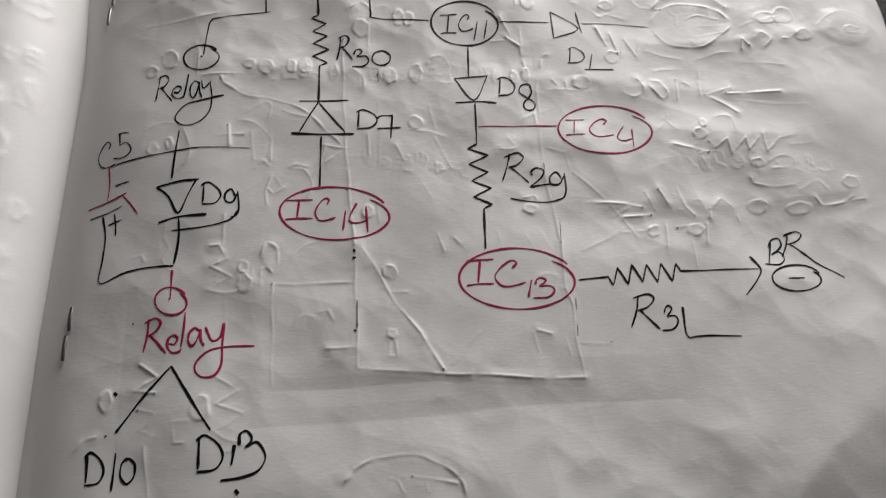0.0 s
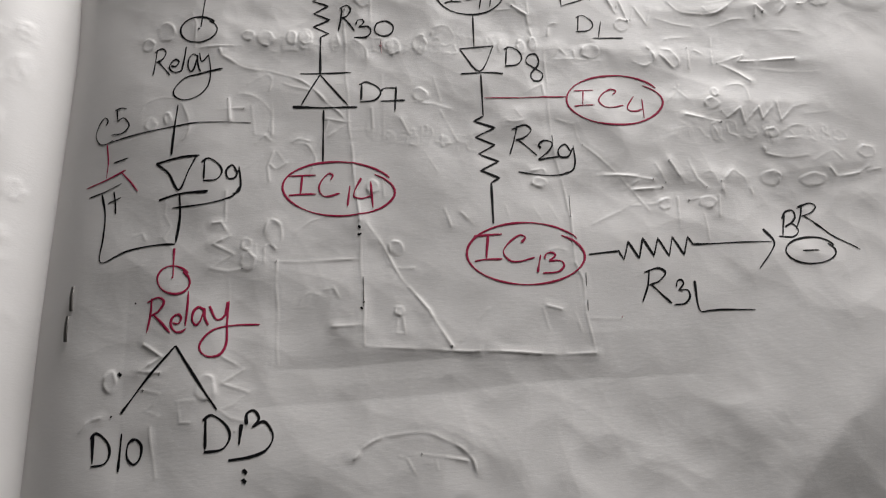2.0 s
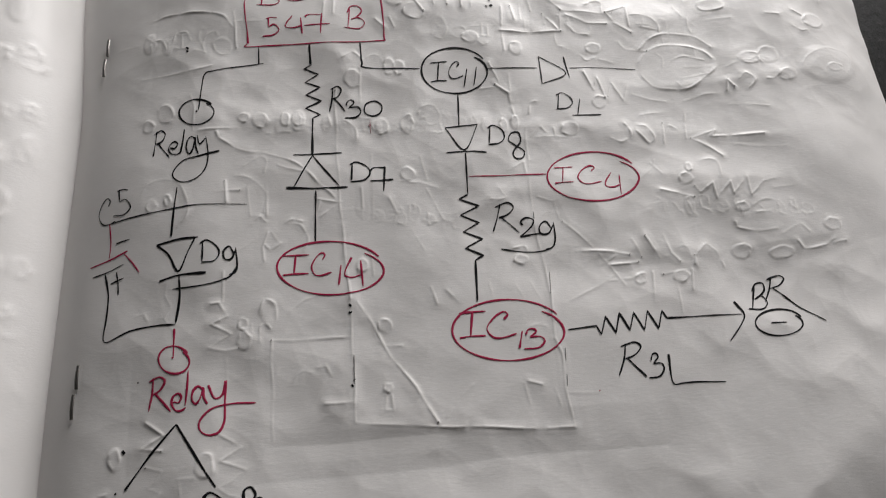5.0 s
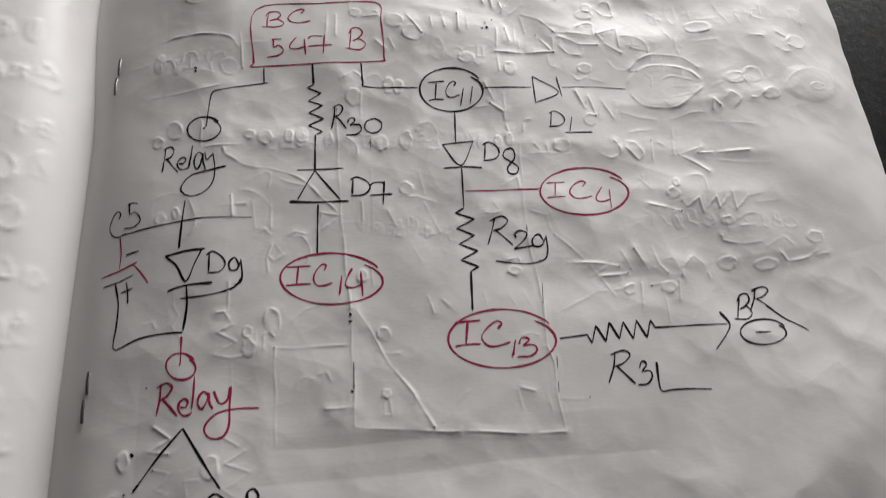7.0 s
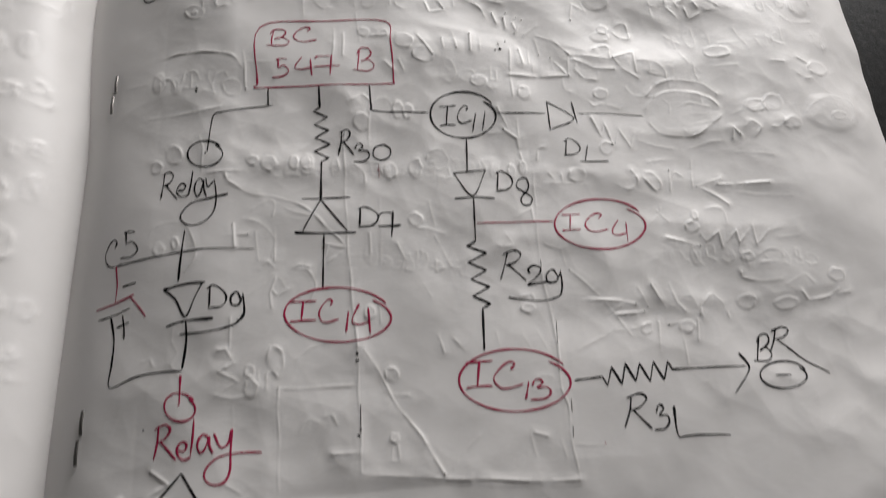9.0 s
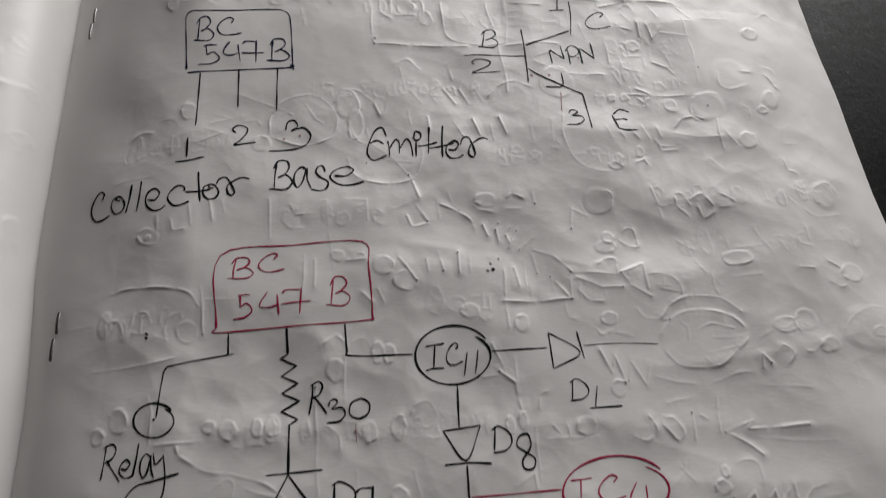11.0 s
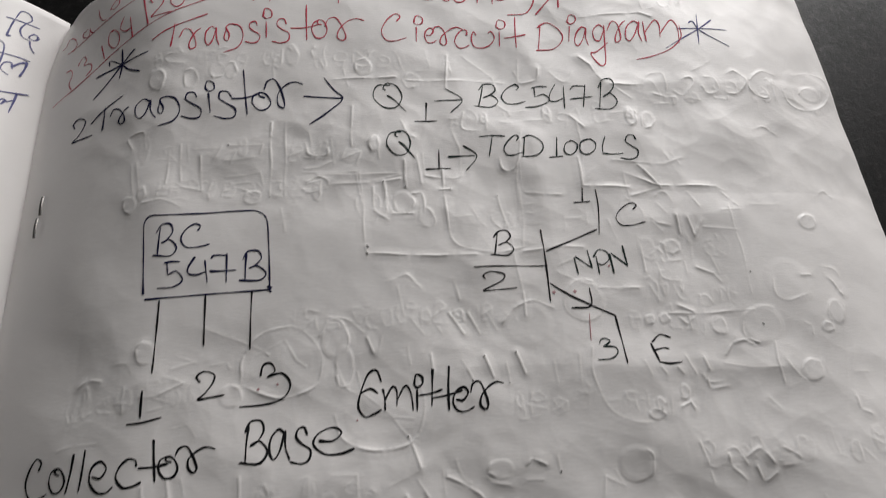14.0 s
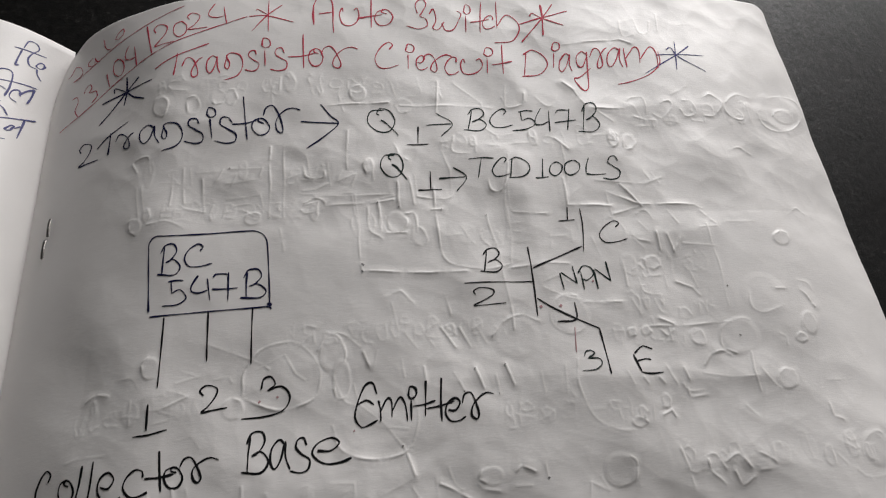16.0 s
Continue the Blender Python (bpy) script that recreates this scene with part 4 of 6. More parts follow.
loop((48.6, 211.3), (1.3, -0.1), (0.0, 2.2))
dent(190, 69.5, 207.7, 78.9, 208.1, 84, 208.2)
dent(130, 72.8, 210.5, 73.8, 205.9)
bow(130, 76.2, 215, 78, 213.3, 79.3, 214.8)
loop((77.2, 211.0), (1.9, -0.1), (0.1, 2.2))
loop((87.7, 207.2), (2.1, -0.1), (0.2, 1.9))
dent(130, 74.2, 200.6, 73.7, 190.7)
dent(130, 79.2, 193.1, 79.4, 187.5)
loop((78.5, 191.1), (1.2, -0.1), (0.1, 1.9))
dent(75, 33.9, 179.6, 38.8, 180.9, 43.3, 179.9)
dent(190, 74.5, 183.9, 75.2, 176)
dent(190, 79.7, 182.8, 80.1, 175.6)
dent(190, 84.7, 186.4, 84.5, 180.4)
dent(130, 88.5, 188.2, 88.5, 181.4)
bow(130, 88.6, 183, 95.1, 182, 96.5, 183.5)
bow(130, 84.4, 197, 85.4, 194.1, 87.1, 192.5)
dent(130, 95.2, 194.1, 96.5, 189, 95.9, 183.5)
bow(175, 98.2, 198.2, 97.7, 193.9, 101.4, 193.3)
dent(130, 103.4, 198.6, 102.9, 193.5)
bow(175, 110.1, 192.3, 108.1, 184, 105, 183.5, 104.8, 186.3)
dent(130, 108.1, 184, 107, 172.7)
bow(130, 108.9, 184.6, 108.5, 178.5, 111.3, 177, 116.1, 176.6)
dent(130, 121.6, 195.9, 124.2, 192.7)
dent(130, 122.7, 195, 123, 189.9, 121.5, 178.8)
dent(190, 121.4, 185, 121.3, 178.2, 127.4, 177.7, 131.1, 177.2)
dent(75, 120.2, 178.9, 124.6, 182)
dent(190, 96.1, 213.8, 95.2, 205.2)
dent(130, 100.1, 213.5, 105.9, 207.6, 106.6, 203.7)
bow(175, 111.3, 208.8, 112.1, 205.6, 115.5, 206.2, 116.7, 209.3)
dent(130, 112.5, 212, 111.5, 205.7)
bow(130, 119.2, 208.3, 121.9, 205, 124.5, 208)
dent(130, 86.5, 207.3, 105.7, 206.5, 108.2, 205.9)
bow(130, 106.1, 199.9, 108.4, 198, 112.2, 198)
dent(190, 126.6, 211.9, 128.8, 209.4, 130.6, 204.5)
dent(130, 128.9, 223.6, 143.4, 224, 146.1, 222.6)
bow(130, 144.8, 229.8, 144.5, 225.2, 147.5, 225.3)
bow(130, 148.9, 230.8, 149.2, 226.3, 151.6, 226.4, 153.3, 230.1)
dent(130, 155.7, 233, 154.9, 227.4)
dent(75, 161.1, 229.7, 165.3, 230.4)
dent(190, 132.3, 203.2, 139.9, 203.1)
dent(190, 132.3, 203.2, 136.3, 199.6)
bow(175, 141, 205, 142.7, 206.1, 145.5, 205.8, 144.8, 200.2, 142.1, 200.7)
bow(175, 147.1, 201, 149, 200.2, 151.9, 202.6, 151.8, 205, 149.4, 204.2)
bow(175, 154.1, 202.6, 155.6, 200.3, 158.3, 201.9, 157.6, 204.6, 155.5, 205.1)
bow(175, 161.1, 206.1, 163.7, 207, 166, 204.6, 163.3, 200.9, 160.2, 200.8)
bow(175, 174.8, 207.1, 170.9, 207.4, 166.5, 203.8, 167.2, 201.1, 169.9, 199.9, 172.1, 201.6)
dent(130, 141.4, 197.9, 144.9, 197.9)
loop((183.3, 203.2), (7.2, 0.6), (2.2, 5.6))
loop((183.8, 202.4), (3.2, 0.2), (0.9, 2.1))
loop((135.1, 194.3), (1.3, 0.0), (0.5, 2.1))
loop((139.0, 193.7), (1.6, 0.0), (0.5, 2.1))
bow(130, 153, 206.7, 155.7, 208.4, 157.5, 209.3)
dent(75, 155.7, 193.3, 161.1, 196.4)
bow(130, 163.8, 191.1, 167.1, 191.9, 169.7, 190.4)
dent(190, 128.8, 183.8, 135.1, 183, 140.2, 182.5, 144.5, 183.8)
dent(190, 134.2, 182.3, 138.1, 177)
dent(190, 130.7, 180.9, 136.4, 177.8, 138.2, 177.3, 144.1, 177.2, 150.6, 176.6, 152.4, 175.6)
dent(130, 130.6, 180.6, 130.9, 173.4)
dent(130, 131.3, 175.4, 138.1, 177)
dent(130, 140.4, 186.1, 141.7, 183.2)
dent(130, 142.3, 185.3, 143.5, 182.4)
bow(130, 136.4, 175.1, 138.4, 175.7, 139.8, 173.6)
bow(130, 136.5, 173.1, 137.9, 171)
dent(130, 143.6, 175.4, 145.3, 172)
bow(175, 134.4, 169.9, 135.4, 168.6, 137.8, 168.1)
dent(130, 134.3, 169.3, 136.1, 166.6)
dent(190, 139.6, 170.3, 139.8, 166.4)
dent(190, 142, 169.5, 142.8, 165.5, 145, 168.7)
dent(130, 151.6, 175.2, 154.6, 171.7)
dent(190, 150.3, 170.9, 154.5, 171.3)
dent(130, 157.6, 172.3, 163.9, 172.2)
dent(190, 145.3, 167.4, 152.3, 166.4)
loop((137.1, 163.3), (2.0, -0.1), (0.4, 1.5))
bow(175, 132.4, 161.8, 133.9, 162.9, 134.9, 162)
dent(130, 136.3, 160.3, 140.2, 160.6)
dent(130, 130.5, 163.8, 130.4, 158.3)
bow(130, 133.2, 159.9, 133.6, 156.8, 137, 156)
dent(130, 139.4, 160.1, 139.3, 157.6)
dent(130, 141.5, 158.7, 144.9, 157.3, 146.2, 155.4)
dent(130, 145.3, 161, 146.1, 157.2)
dent(75, 151.9, 171.7, 152.3, 162.5, 151.7, 152.6)
dent(190, 120.3, 155.6, 128.4, 154.8)
dent(190, 130.8, 155.2, 131.9, 152.2)
loop((169.5, 167.7), (2.1, 0.0), (0.6, 1.7))
bow(130, 174.3, 174.2, 177.2, 175.7, 179, 174.3)
bow(175, 157.1, 154.8, 156.7, 151.7, 159.5, 150.4, 163.3, 151.4)
dent(130, 163.5, 155.7, 165.6, 155.7)
right.dome((160.4, 154.6), 4.9, 4.7, 0.00008)
bow(130, 169.8, 157.4, 171.7, 156.7, 172.6, 155.4)
bow(175, 169.5, 154.9, 170.9, 152.9, 171.5, 151.1)
loop((152.1, 145.9), (4.2, -0.3), (1.2, 3.7))
bow(175, 142.9, 140.5, 144.8, 142.6, 147.3, 143, 149, 142.3)
dent(190, 142.4, 138.9, 147.5, 137.8, 153.5, 137.2)
dent(190, 135.6, 150.7, 138.3, 149.4)
dent(130, 131.7, 149.3, 143.7, 149, 151.2, 149.1)
bow(130, 135, 148.5, 136.5, 147.2, 138, 148.2)
loop((129.1, 148.4), (1.0, -0.1), (0.3, 0.9))
loop((132.1, 148.4), (1.0, -0.1), (0.2, 0.9))
loop((159.5, 136.3), (2.3, -0.2), (0.8, 1.9))
bow(175, 154.6, 138.5, 156.1, 135.7, 157.5, 134.5)
dent(130, 153.3, 142, 152.7, 138.7, 153.1, 134.5)
loop((168.7, 147.5), (1.9, -0.1), (0.9, 2.4))
loop((165.6, 144.4), (1.4, 0.0), (0.4, 1.0))
bow(130, 161.1, 145.5, 162.1, 144.9, 162.1, 143.1)
bow(175, 137.2, 137.2, 138.5, 135.5, 141.5, 135.8)
dent(190, 134.7, 140.7, 136.1, 137.3)
dent(130, 138.1, 140.4, 138.7, 138.2)
dent(130, 126.1, 140.4, 127.1, 137.6)
dent(130, 129.1, 139, 129.9, 137.9)
dent(130, 132.4, 138.7, 133.3, 137.6)
loop((126.4, 130.5), (1.5, -0.2), (0.2, 0.9))
loop((127.4, 132.4), (0.8, -0.1), (0.3, 1.2))
dent(130, 129.9, 133.2, 129.4, 130.7)
loop((132.9, 134.2), (1.0, -0.1), (0.4, 1.4))
dent(190, 131.6, 131.5, 133.5, 132.3, 134.1, 131.2)
bow(130, 149.2, 131.9, 150.8, 129.7)
bow(130, 166.4, 130.5, 166.7, 128.3, 168.2, 127.1)
dent(130, 168.4, 135.3, 171.2, 135.3)
# dents on the facing page
press_row(left, -70, 2, -3, 4, 7, 60, 1.7)
press_row(left, -69, 14, -3, 16, 7, 61, 1.7)
press_row(left, -68, 26, -3, 28, 7, 62, 1.7)
press_row(left, -67, 38, -3, 40, 7, 63, 1.7)
press_row(left, -66, 50, -3, 52, 7, 64, 1.7)
press_row(left, -65, 62, -3, 64, 7, 65, 1.7)
press_row(left, -64, 74, -3, 76, 7, 66, 1.7)
press_row(left, -63, 86, -3, 88, 7, 67, 1.7)
press_row(left, -62, 98, -3, 100, 7, 68, 1.7)
press_row(left, -61, 110, -3, 112, 7, 69, 1.7)
press_row(left, -60, 122, -3, 124, 7, 70, 1.7)
press_row(left, -59, 134, -3, 136, 7, 71, 1.7)
press_row(left, -58, 146, -3, 148, 7, 72, 1.7)
press_row(left, -57, 158, -3, 160, 7, 73, 1.7)
press_row(left, -56, 170, -3, 172, 7, 74, 1.7)
CREASES = [
    ([(138, 70), (142, 130), (142, 195)], -.0015, .02),
    ([(112, 192), (113, 165), (116, 150)], .0003, .004),
    ([(100.5, 4.6), (109.7, 6.8), (116.8, 6.9), (123.1, 3.9), (127.2, -0.1)], .0003, .006),
    ([(89.4, 57.7), (120.4, 59.9), (162.3, 64.8)], .0003, .009),
    ([(74.6, 106.9), (114.1, 100.8), (158.4, 106.2)], .0003, .007),
    ([(99.8, 44.7), (130.1, 45.4), (165.2, 48.6)], -.0003, .008),
    ([(62.5, 40.0), (61.8, 18.8), (101.2, 14.8)], .0002, .003),
    ([(69.0, 191.2), (109.0, 192.2), (152.1, 187.2)], .0003, .008),
    ([(129.7, 209.6), (139.4, 174.2)], .0003, .004),
    ([(76.4, 162.8), (103.4, 155.9), (138.0, 159.7)], -.0003, .007),
    ([(56.7, 123.9), (89.5, 126.0), (135.7, 125.0)], .0003, .008),
    ([(67.2, 118.8), (99.7, 118.4), (144.6, 112.8)], -.0003, .007),
]
# broad creases of the loose sheet
for pts, h, w in CREASES:
    right.crease(pts, h, w)
# the sheet swells along the lines that are written on its other side
LINES_BEHIND = [
    [(126.3, 86.1), (146.2, 86.7), (168.7, 89.4)],
    [(119.3, 75.1), (136.6, 74.3), (156.3, 72.4)],
    [(123.6, 65.2), (140.6, 63.4), (156.2, 62.0)],
    [(118.2, 48.5), (136.7, 46.9), (163.7, 49.4)],
    [(37.0, 81.5), (55.1, 80.8), (65.3, 78.9)],
    [(92.0, 77.7), (113.5, 76.6)],
    [(91.1, 142.2), (114.7, 140.7), (136.4, 138.1), (155.8, 136.9)],
    [(132.6, 122.2), (153.5, 121.1)],
    [(71.1, 111.1), (96.2, 108.4)],
    [(113.4, 107.0), (136.5, 105.1)],
    [(133.1, 203.6), (160.3, 203.6), (188.0, 204.0)],
    [(133.2, 170.0), (154.2, 170.3)],
    [(127.4, 141.4), (156.0, 137.3)],
]
for pts in LINES_BEHIND:
    right.crease(pts, 0.0004, 0.0042)
right.valley([(43.9, 10.0), (58.6, 9.9), (68.0, 9.9), (77.5, 10.1), (87.3, 10.8), (97.1, 10.8), (107.1, 10.5), (118.3, 10.4)], 0.00045, 0.008, 0.014)
right.valley([(47.6, 16.0), (58.7, 15.5), (67.3, 15.8), (77.5, 15.8)], 0.0002, 0.005, 0.003)
right.finish()
left.finish()

notebook = tagged(new("notebook"), "open stapled notebook with white unruled pages full of pen writing", "notebook")
right_page = from_grid("right_page", right.X, right.Y, right.Z, PAPER, notebook, "white page with circuit notes, dented by writing behind", 0.00012)
left_page = from_grid("left_page", left.X, left.Y, left.Z, PAPER, notebook, "white facing page curving into the fold", 0.00012)

# sheets under the open pages
rs = random.Random(3)
for side, base in ((1, right_base), (-1, left_base)):
    for k in range(1, 9):
        w = PAGE_W + rs.uniform(-0.0012, 0.0008) - (0.0004 * k if side > 0 else 0)
        d = np.concatenate([np.linspace(0, 0.03, 14), np.linspace(0.035, w, 26)])
        gx, gy = np.meshgrid(FOLD_X + side * d, np.linspace(Y_BOTTOM + 0.001, Y_TOP - rs.uniform(0.0002, 0.0012), 30))
        if side < 0:
            gx = gx[:, ::-1]
        gz = base(gx, gy)
        gx = gx - fold_shift(gy) * np.exp(-((gx - FOLD_X) / 0.0065) ** 2)
        low = TABLE_Z + 0.0012 + 0.0004 * (8 - k)
        low = np.maximum(low, -1)
        share = k / 8.5
        gz = gz + (low - gz) * share * np.clip(np.abs(gx - FOLD_X) / 0.02, 0, 1) - 0.0006
        gz = np.maximum(gz, TABLE_Z + 0.0008)
        from_grid("sheet", gx, gy, gz, SHEET, notebook, "", 0.0001)
for side in (1, -1):
    xa, xb = sorted((FOLD_X, FOLD_X + side * (PAGE_W + 0.001)))
    part("cover", box(xa, xb, Y_BOTTOM - 0.001, Y_TOP + 0.0005, TABLE_Z, TABLE_Z + 0.0005), COVER, notebook, "thin card cover lying on the table")

# clinched staples along the fold
for y, STAPLE_X in ((0.0290, 0.0106), (0.1032, 0.0096), (0.1842, 0.0070)):
    for k, (ya, yb) in enumerate(((0.0004, 0.0048), (-0.0050, -0.0005))):
        bm = bmesh.new()
        rings = []
        for j in range(9):
            s = j / 8
            cy = y + ya + (yb - ya) * s
            cz = float(right.at(np.array(STAPLE_X), np.array(cy))) + 0.0004 + 0.0003 * math.sin(s * math.pi)
            rings.append([bm.verts.new((STAPLE_X + 0.0004 * (0.5 - k) + 0.00032 * math.cos(q * 1.0472), cy, cz + 0.0002 * math.sin(q * 1.0472))) for q in range(6)])
        for ra, rb in zip(rings, rings[1:]):
            for q in range(6):
                bm.faces.new((ra[q], ra[(q + 1) % 6], rb[(q + 1) % 6], rb[q]))
        bm.faces.new(rings[0][::-1])
        bm.faces.new(rings[-1])
        part("staple_leg", bm, STEEL, notebook, "bent steel staple end in the fold")

# ---- handwriting on the pages ----
pen_random = random.Random(21)


def ribbon(bm, pts, width, field):
    """One pen stroke laid on the page: points in millimetres, width in millimetres."""
    path = []
    for a, b in zip(pts[:-1], pts[1:]):
        n = max(1, int(math.hypot(b[0] - a[0], b[1] - a[1]) / 0.45))
        path += [(a[0] + (b[0] - a[0]) * k / n, a[1] + (b[1] - a[1]) * k / n) for k in range(n)]
    path.append(tuple(pts[-1]))
    if len(path) < 2:
        return
    p = np.array(path) / 1000
    t = np.gradient(p, axis=0)
    t /= np.linalg.norm(t, axis=1)[:, None] + 1e-12
    n = np.stack([-t[:, 1], t[:, 0]], 1)
    phase = pen_random.uniform(0, 6)
    s = np.arange(len(p))
    half = 0.0005 * width * (1 + 0.22 * np.sin(s * 0.37 + phase) + 0.14 * np.sin(s * 0.11 + 2 * phase))
    half *= np.clip(0.55 + np.minimum(s, s[::-1]) * 0.3, 0, 1)
    half *= 1 + pen_random.choice((0, 0, 0.5, 0.9)) * np.exp(-s / 1.6) + pen_random.choice((0, 0, 0, 0.6)) * np.exp(-s[::-1] / 1.6)
    rows = []
    for k in (-1, -0.4, 0.4, 1):
        q = p + n * (half * k)[:, None]
        z = field.at(q[:, 0], q[:, 1]) + (0.00007 if abs(k) == 1 else 0.0001)
        rows.append([bm.verts.new((x, y, h)) for (x, y), h in zip(q, z)])
    for ra, rb in zip(rows, rows[1:]):
        for k in range(len(p) - 1):
            bm.faces.new((ra[k], ra[k + 1], rb[k + 1], rb[k]))


INK_WORDS = {"black": "black", "red": "dark red", "rose": "bright red", "navy": "dark blue", "blue": "blue", "slate": "pale blue", "green": "green-black", "grey": "faint grey", "pink": "faded red"}


def ink_part(name, strokes, ink, width, page, label, holder=None):
    bm = bmesh.new()
    field = left if page is left_page else right
    for s in strokes:
        ribbon(bm, s, width, field)
    for f in bm.faces:
        f.smooth = True
    return part(name, bm, INKS[ink], holder or notebook, label)


def letters(text, ink, width, turn, slant, boxes):
    """A handwritten word: for each letter its lower left corner, breadth and height, in millimetres on the page."""
    holder = notebook
    if len(boxes) > 1:
        holder = new("handwritten_word")
        holder.parent = notebook
        tagged(holder, "handwritten %s in %s ink" % (text, INK_WORDS[ink]))
    ux, uy = math.cos(radians(turn)), math.sin(radians(turn))
    vx, vy = slant * ux - uy, slant * uy + ux
    for key, x, y, w, h in boxes:
        strokes = []
        for s in PEN[key].split(";"):
            curve = s[0] == "~"
            pts = [tuple(float(v) for v in q.split(",")) for q in s.lstrip("~").split()]
            pts = [(a + pen_random.uniform(-0.02, 0.02), b + pen_random.uniform(-0.015, 0.015)) for a, b in pts]
            pts = smooth(pts, 7) if curve else pts
            strokes.append([(x + ux * px * w + vx * py * h, y + uy * px * w + vy * py * h) for px, py in pts])
        ink_part("letter" if key[0].isalpha() else "digit", strokes, ink, width * 0.54, right_page, "handwritten %s in %s ink" % (key[0], INK_WORDS[ink]), holder)


def drawn(name, strokes, ink, width, page=None):
    ink_part(name, [smooth(s, 5) for s in strokes], ink, width * 0.51, page or right_page, "%s drawn in %s ink" % (name.replace("_", " "), INK_WORDS[ink]))


def zigzag(name, a, b, swing, teeth, ink, width):
    n = teeth * 2
    ux, uy = b[0] - a[0], b[1] - a[1]
    length = math.hypot(ux, uy)
    nx, ny = -uy / length, ux / length
    pts = [a]
    for k in range(n):
        f, side = (k + 0.5) / n, swing * (1 if k % 2 else -1) * pen_random.uniform(0.85, 1.1)
        pts.append((a[0] + ux * f + nx * side, a[1] + uy * f + ny * side))
    pts.append(b)
    ink_part(name, [pts], ink, width * 0.54, right_page, "zigzag resistor drawn in %s ink" % INK_WORDS[ink])


def ring(name, c, a, b, ink, width):
    """An oval closed by hand: its end overshoots and hooks inwards."""
    first, n = pen_random.uniform(0.35, 0.7), 52
    pts = []
    for k in range(n + 1):
        q = first + 6.55 * k / n
        f = 1 + 0.025 * math.sin(q * 2 + first * 9) - 0.16 * max(0, (k - 44) / 8) ** 1.5
        pts.append((c[0] + f * (a[0] * math.cos(q) + b[0] * math.sin(q)), c[1] + f * (a[1] * math.cos(q) + b[1] * math.sin(q))))
    ink_part(name, [pts], ink, width * 0.58, right_page, "hand-drawn ring in %s ink" % INK_WORDS[ink])


def dot(name, c, radius, ink):
    pts = [(c[0] - radius * 0.5, c[1] - radius * 0.4), (c[0] + radius * 0.5, c[1] + radius * 0.5)]
    ink_part(name, [pts], ink, radius * 2, right_page, "small %s ink dot on the paper" % INK_WORDS[ink])


def star(c, r, ink, width):
    width = width * 0.75
    rays = [[(0.05, 0.75), (0.02, 0.1), (-0.1, -0.85)], [(-0.95, -0.2), (0.0, 0.05), (1.1, 0.35)], [(-1.0, -1.1), (-0.1, -0.1), (0.55, 0.75)], [(-0.5, 0.15), (-0.35, 0.3), (0.0, 0.02), (0.8, -0.4)]]
    ink_part("asterisk", [smooth([(c[0] + r * p, c[1] + r * q) for p, q in ray]) for ray in rays], ink, width, right_page, "asterisk in %s ink" % INK_WORDS[ink])



# chip box, red
drawn("chip_outline", [[(42.3, 100.0), (42.6, 114.7), (56.5, 115.9), (70.3, 115.8), (71.4, 110.2), (71.6, 100.7), (70.3, 99.4), (56.2, 99.2), (42.7, 99.1), (42.1, 100.0)]], "red", .55)
drawn("wire_line", [[(44.6, 98.7), (44.6, 94.7)]], "black", .65)
drawn("wire_line", [[(45.6, 94.9), (35.8, 93.8), (33.4, 93.2), (32.8, 90.6), (32.3, 84.4)]], "black", .5)
ring("terminal_circle", (31.9, 84.0), (3.8, -0.5), (-0.1, 3.0), "black", .55)
dot("ink_dot", (31.9, 84.1), 0.29, "black")
drawn("wire_line", [[(55.4, 98.9), (55.5, 94.1)]], "black", .75)
zigzag("resistor_symbol", (55.7, 94.1), (55.8, 81.1), 1.6, 4, "black", .6)
drawn("wire_line", [[(55.7, 81.1), (55.4, 72.9)]], "black", .7)
drawn("diode_symbol", [[(51.6, 72.8), (61.4, 72.9)]], "black", .55)
drawn("diode_symbol", [[(55.4, 72.6), (53.4, 69.0), (51.7, 65.9)], [(55.4, 72.6), (57.5, 69.6), (60.6, 65.5)], [(50.1, 65.6), (55.6, 65.2), (62.3, 65.1)]], "black", .7)
drawn("wire_line", [[(55.9, 64.7), (55.5, 53.7)]], "black", .65)
ring("ring_outline", (58.4, 48.4), (10.5, -0.6), (0.1, 5.3), "red", .6)
dot("ink_dot", (61.8, 40.5), 0.29, "black")
dot("ink_dot", (61.6, 39.2), 0.33, "black")
drawn("wire_line", [[(66.3, 98.9), (66.5, 93.9), (67.4, 92.7), (78.8, 92.1)]], "black", .65)
ring("ring_outline", (86.4, 91.5), (7.4, -0.3), (0.4, 5.5), "black", .65)
drawn("wire_line", [[(93.7, 91.5), (104.7, 91.4)]], "black", .5)
drawn("diode_symbol", [[(105.4, 94.4), (105.3, 87.3)], [(105.4, 94.4), (111.1, 90.1), (105.3, 87.3)], [(111.1, 94.3), (111.7, 88.8)]], "black", .5)
drawn("wire_line", [[(112.1, 91.4), (119.3, 91.4), (127.3, 90.7)]], "grey", .4)
drawn("underline", [[(110.9, 79.4), (117.3, 79.3)]], "black", .5)
drawn("wire_line", [[(86.6, 85.7), (86.1, 78.0)]], "black", .7)
drawn("diode_symbol", [[(83.1, 77.6), (90.0, 78.0)], [(83.1, 77.6), (86.7, 72.1), (90.0, 78.0)], [(82.9, 71.7), (87.2, 71.7), (91.2, 71.2)]], "black", .55)
drawn("wire_line", [[(86.8, 71.3), (86.4, 62.0)]], "black", .65)
drawn("wire_line", [[(86.9, 65.9), (94.6, 65.8), (103.2, 65.7)]], "red", .5)
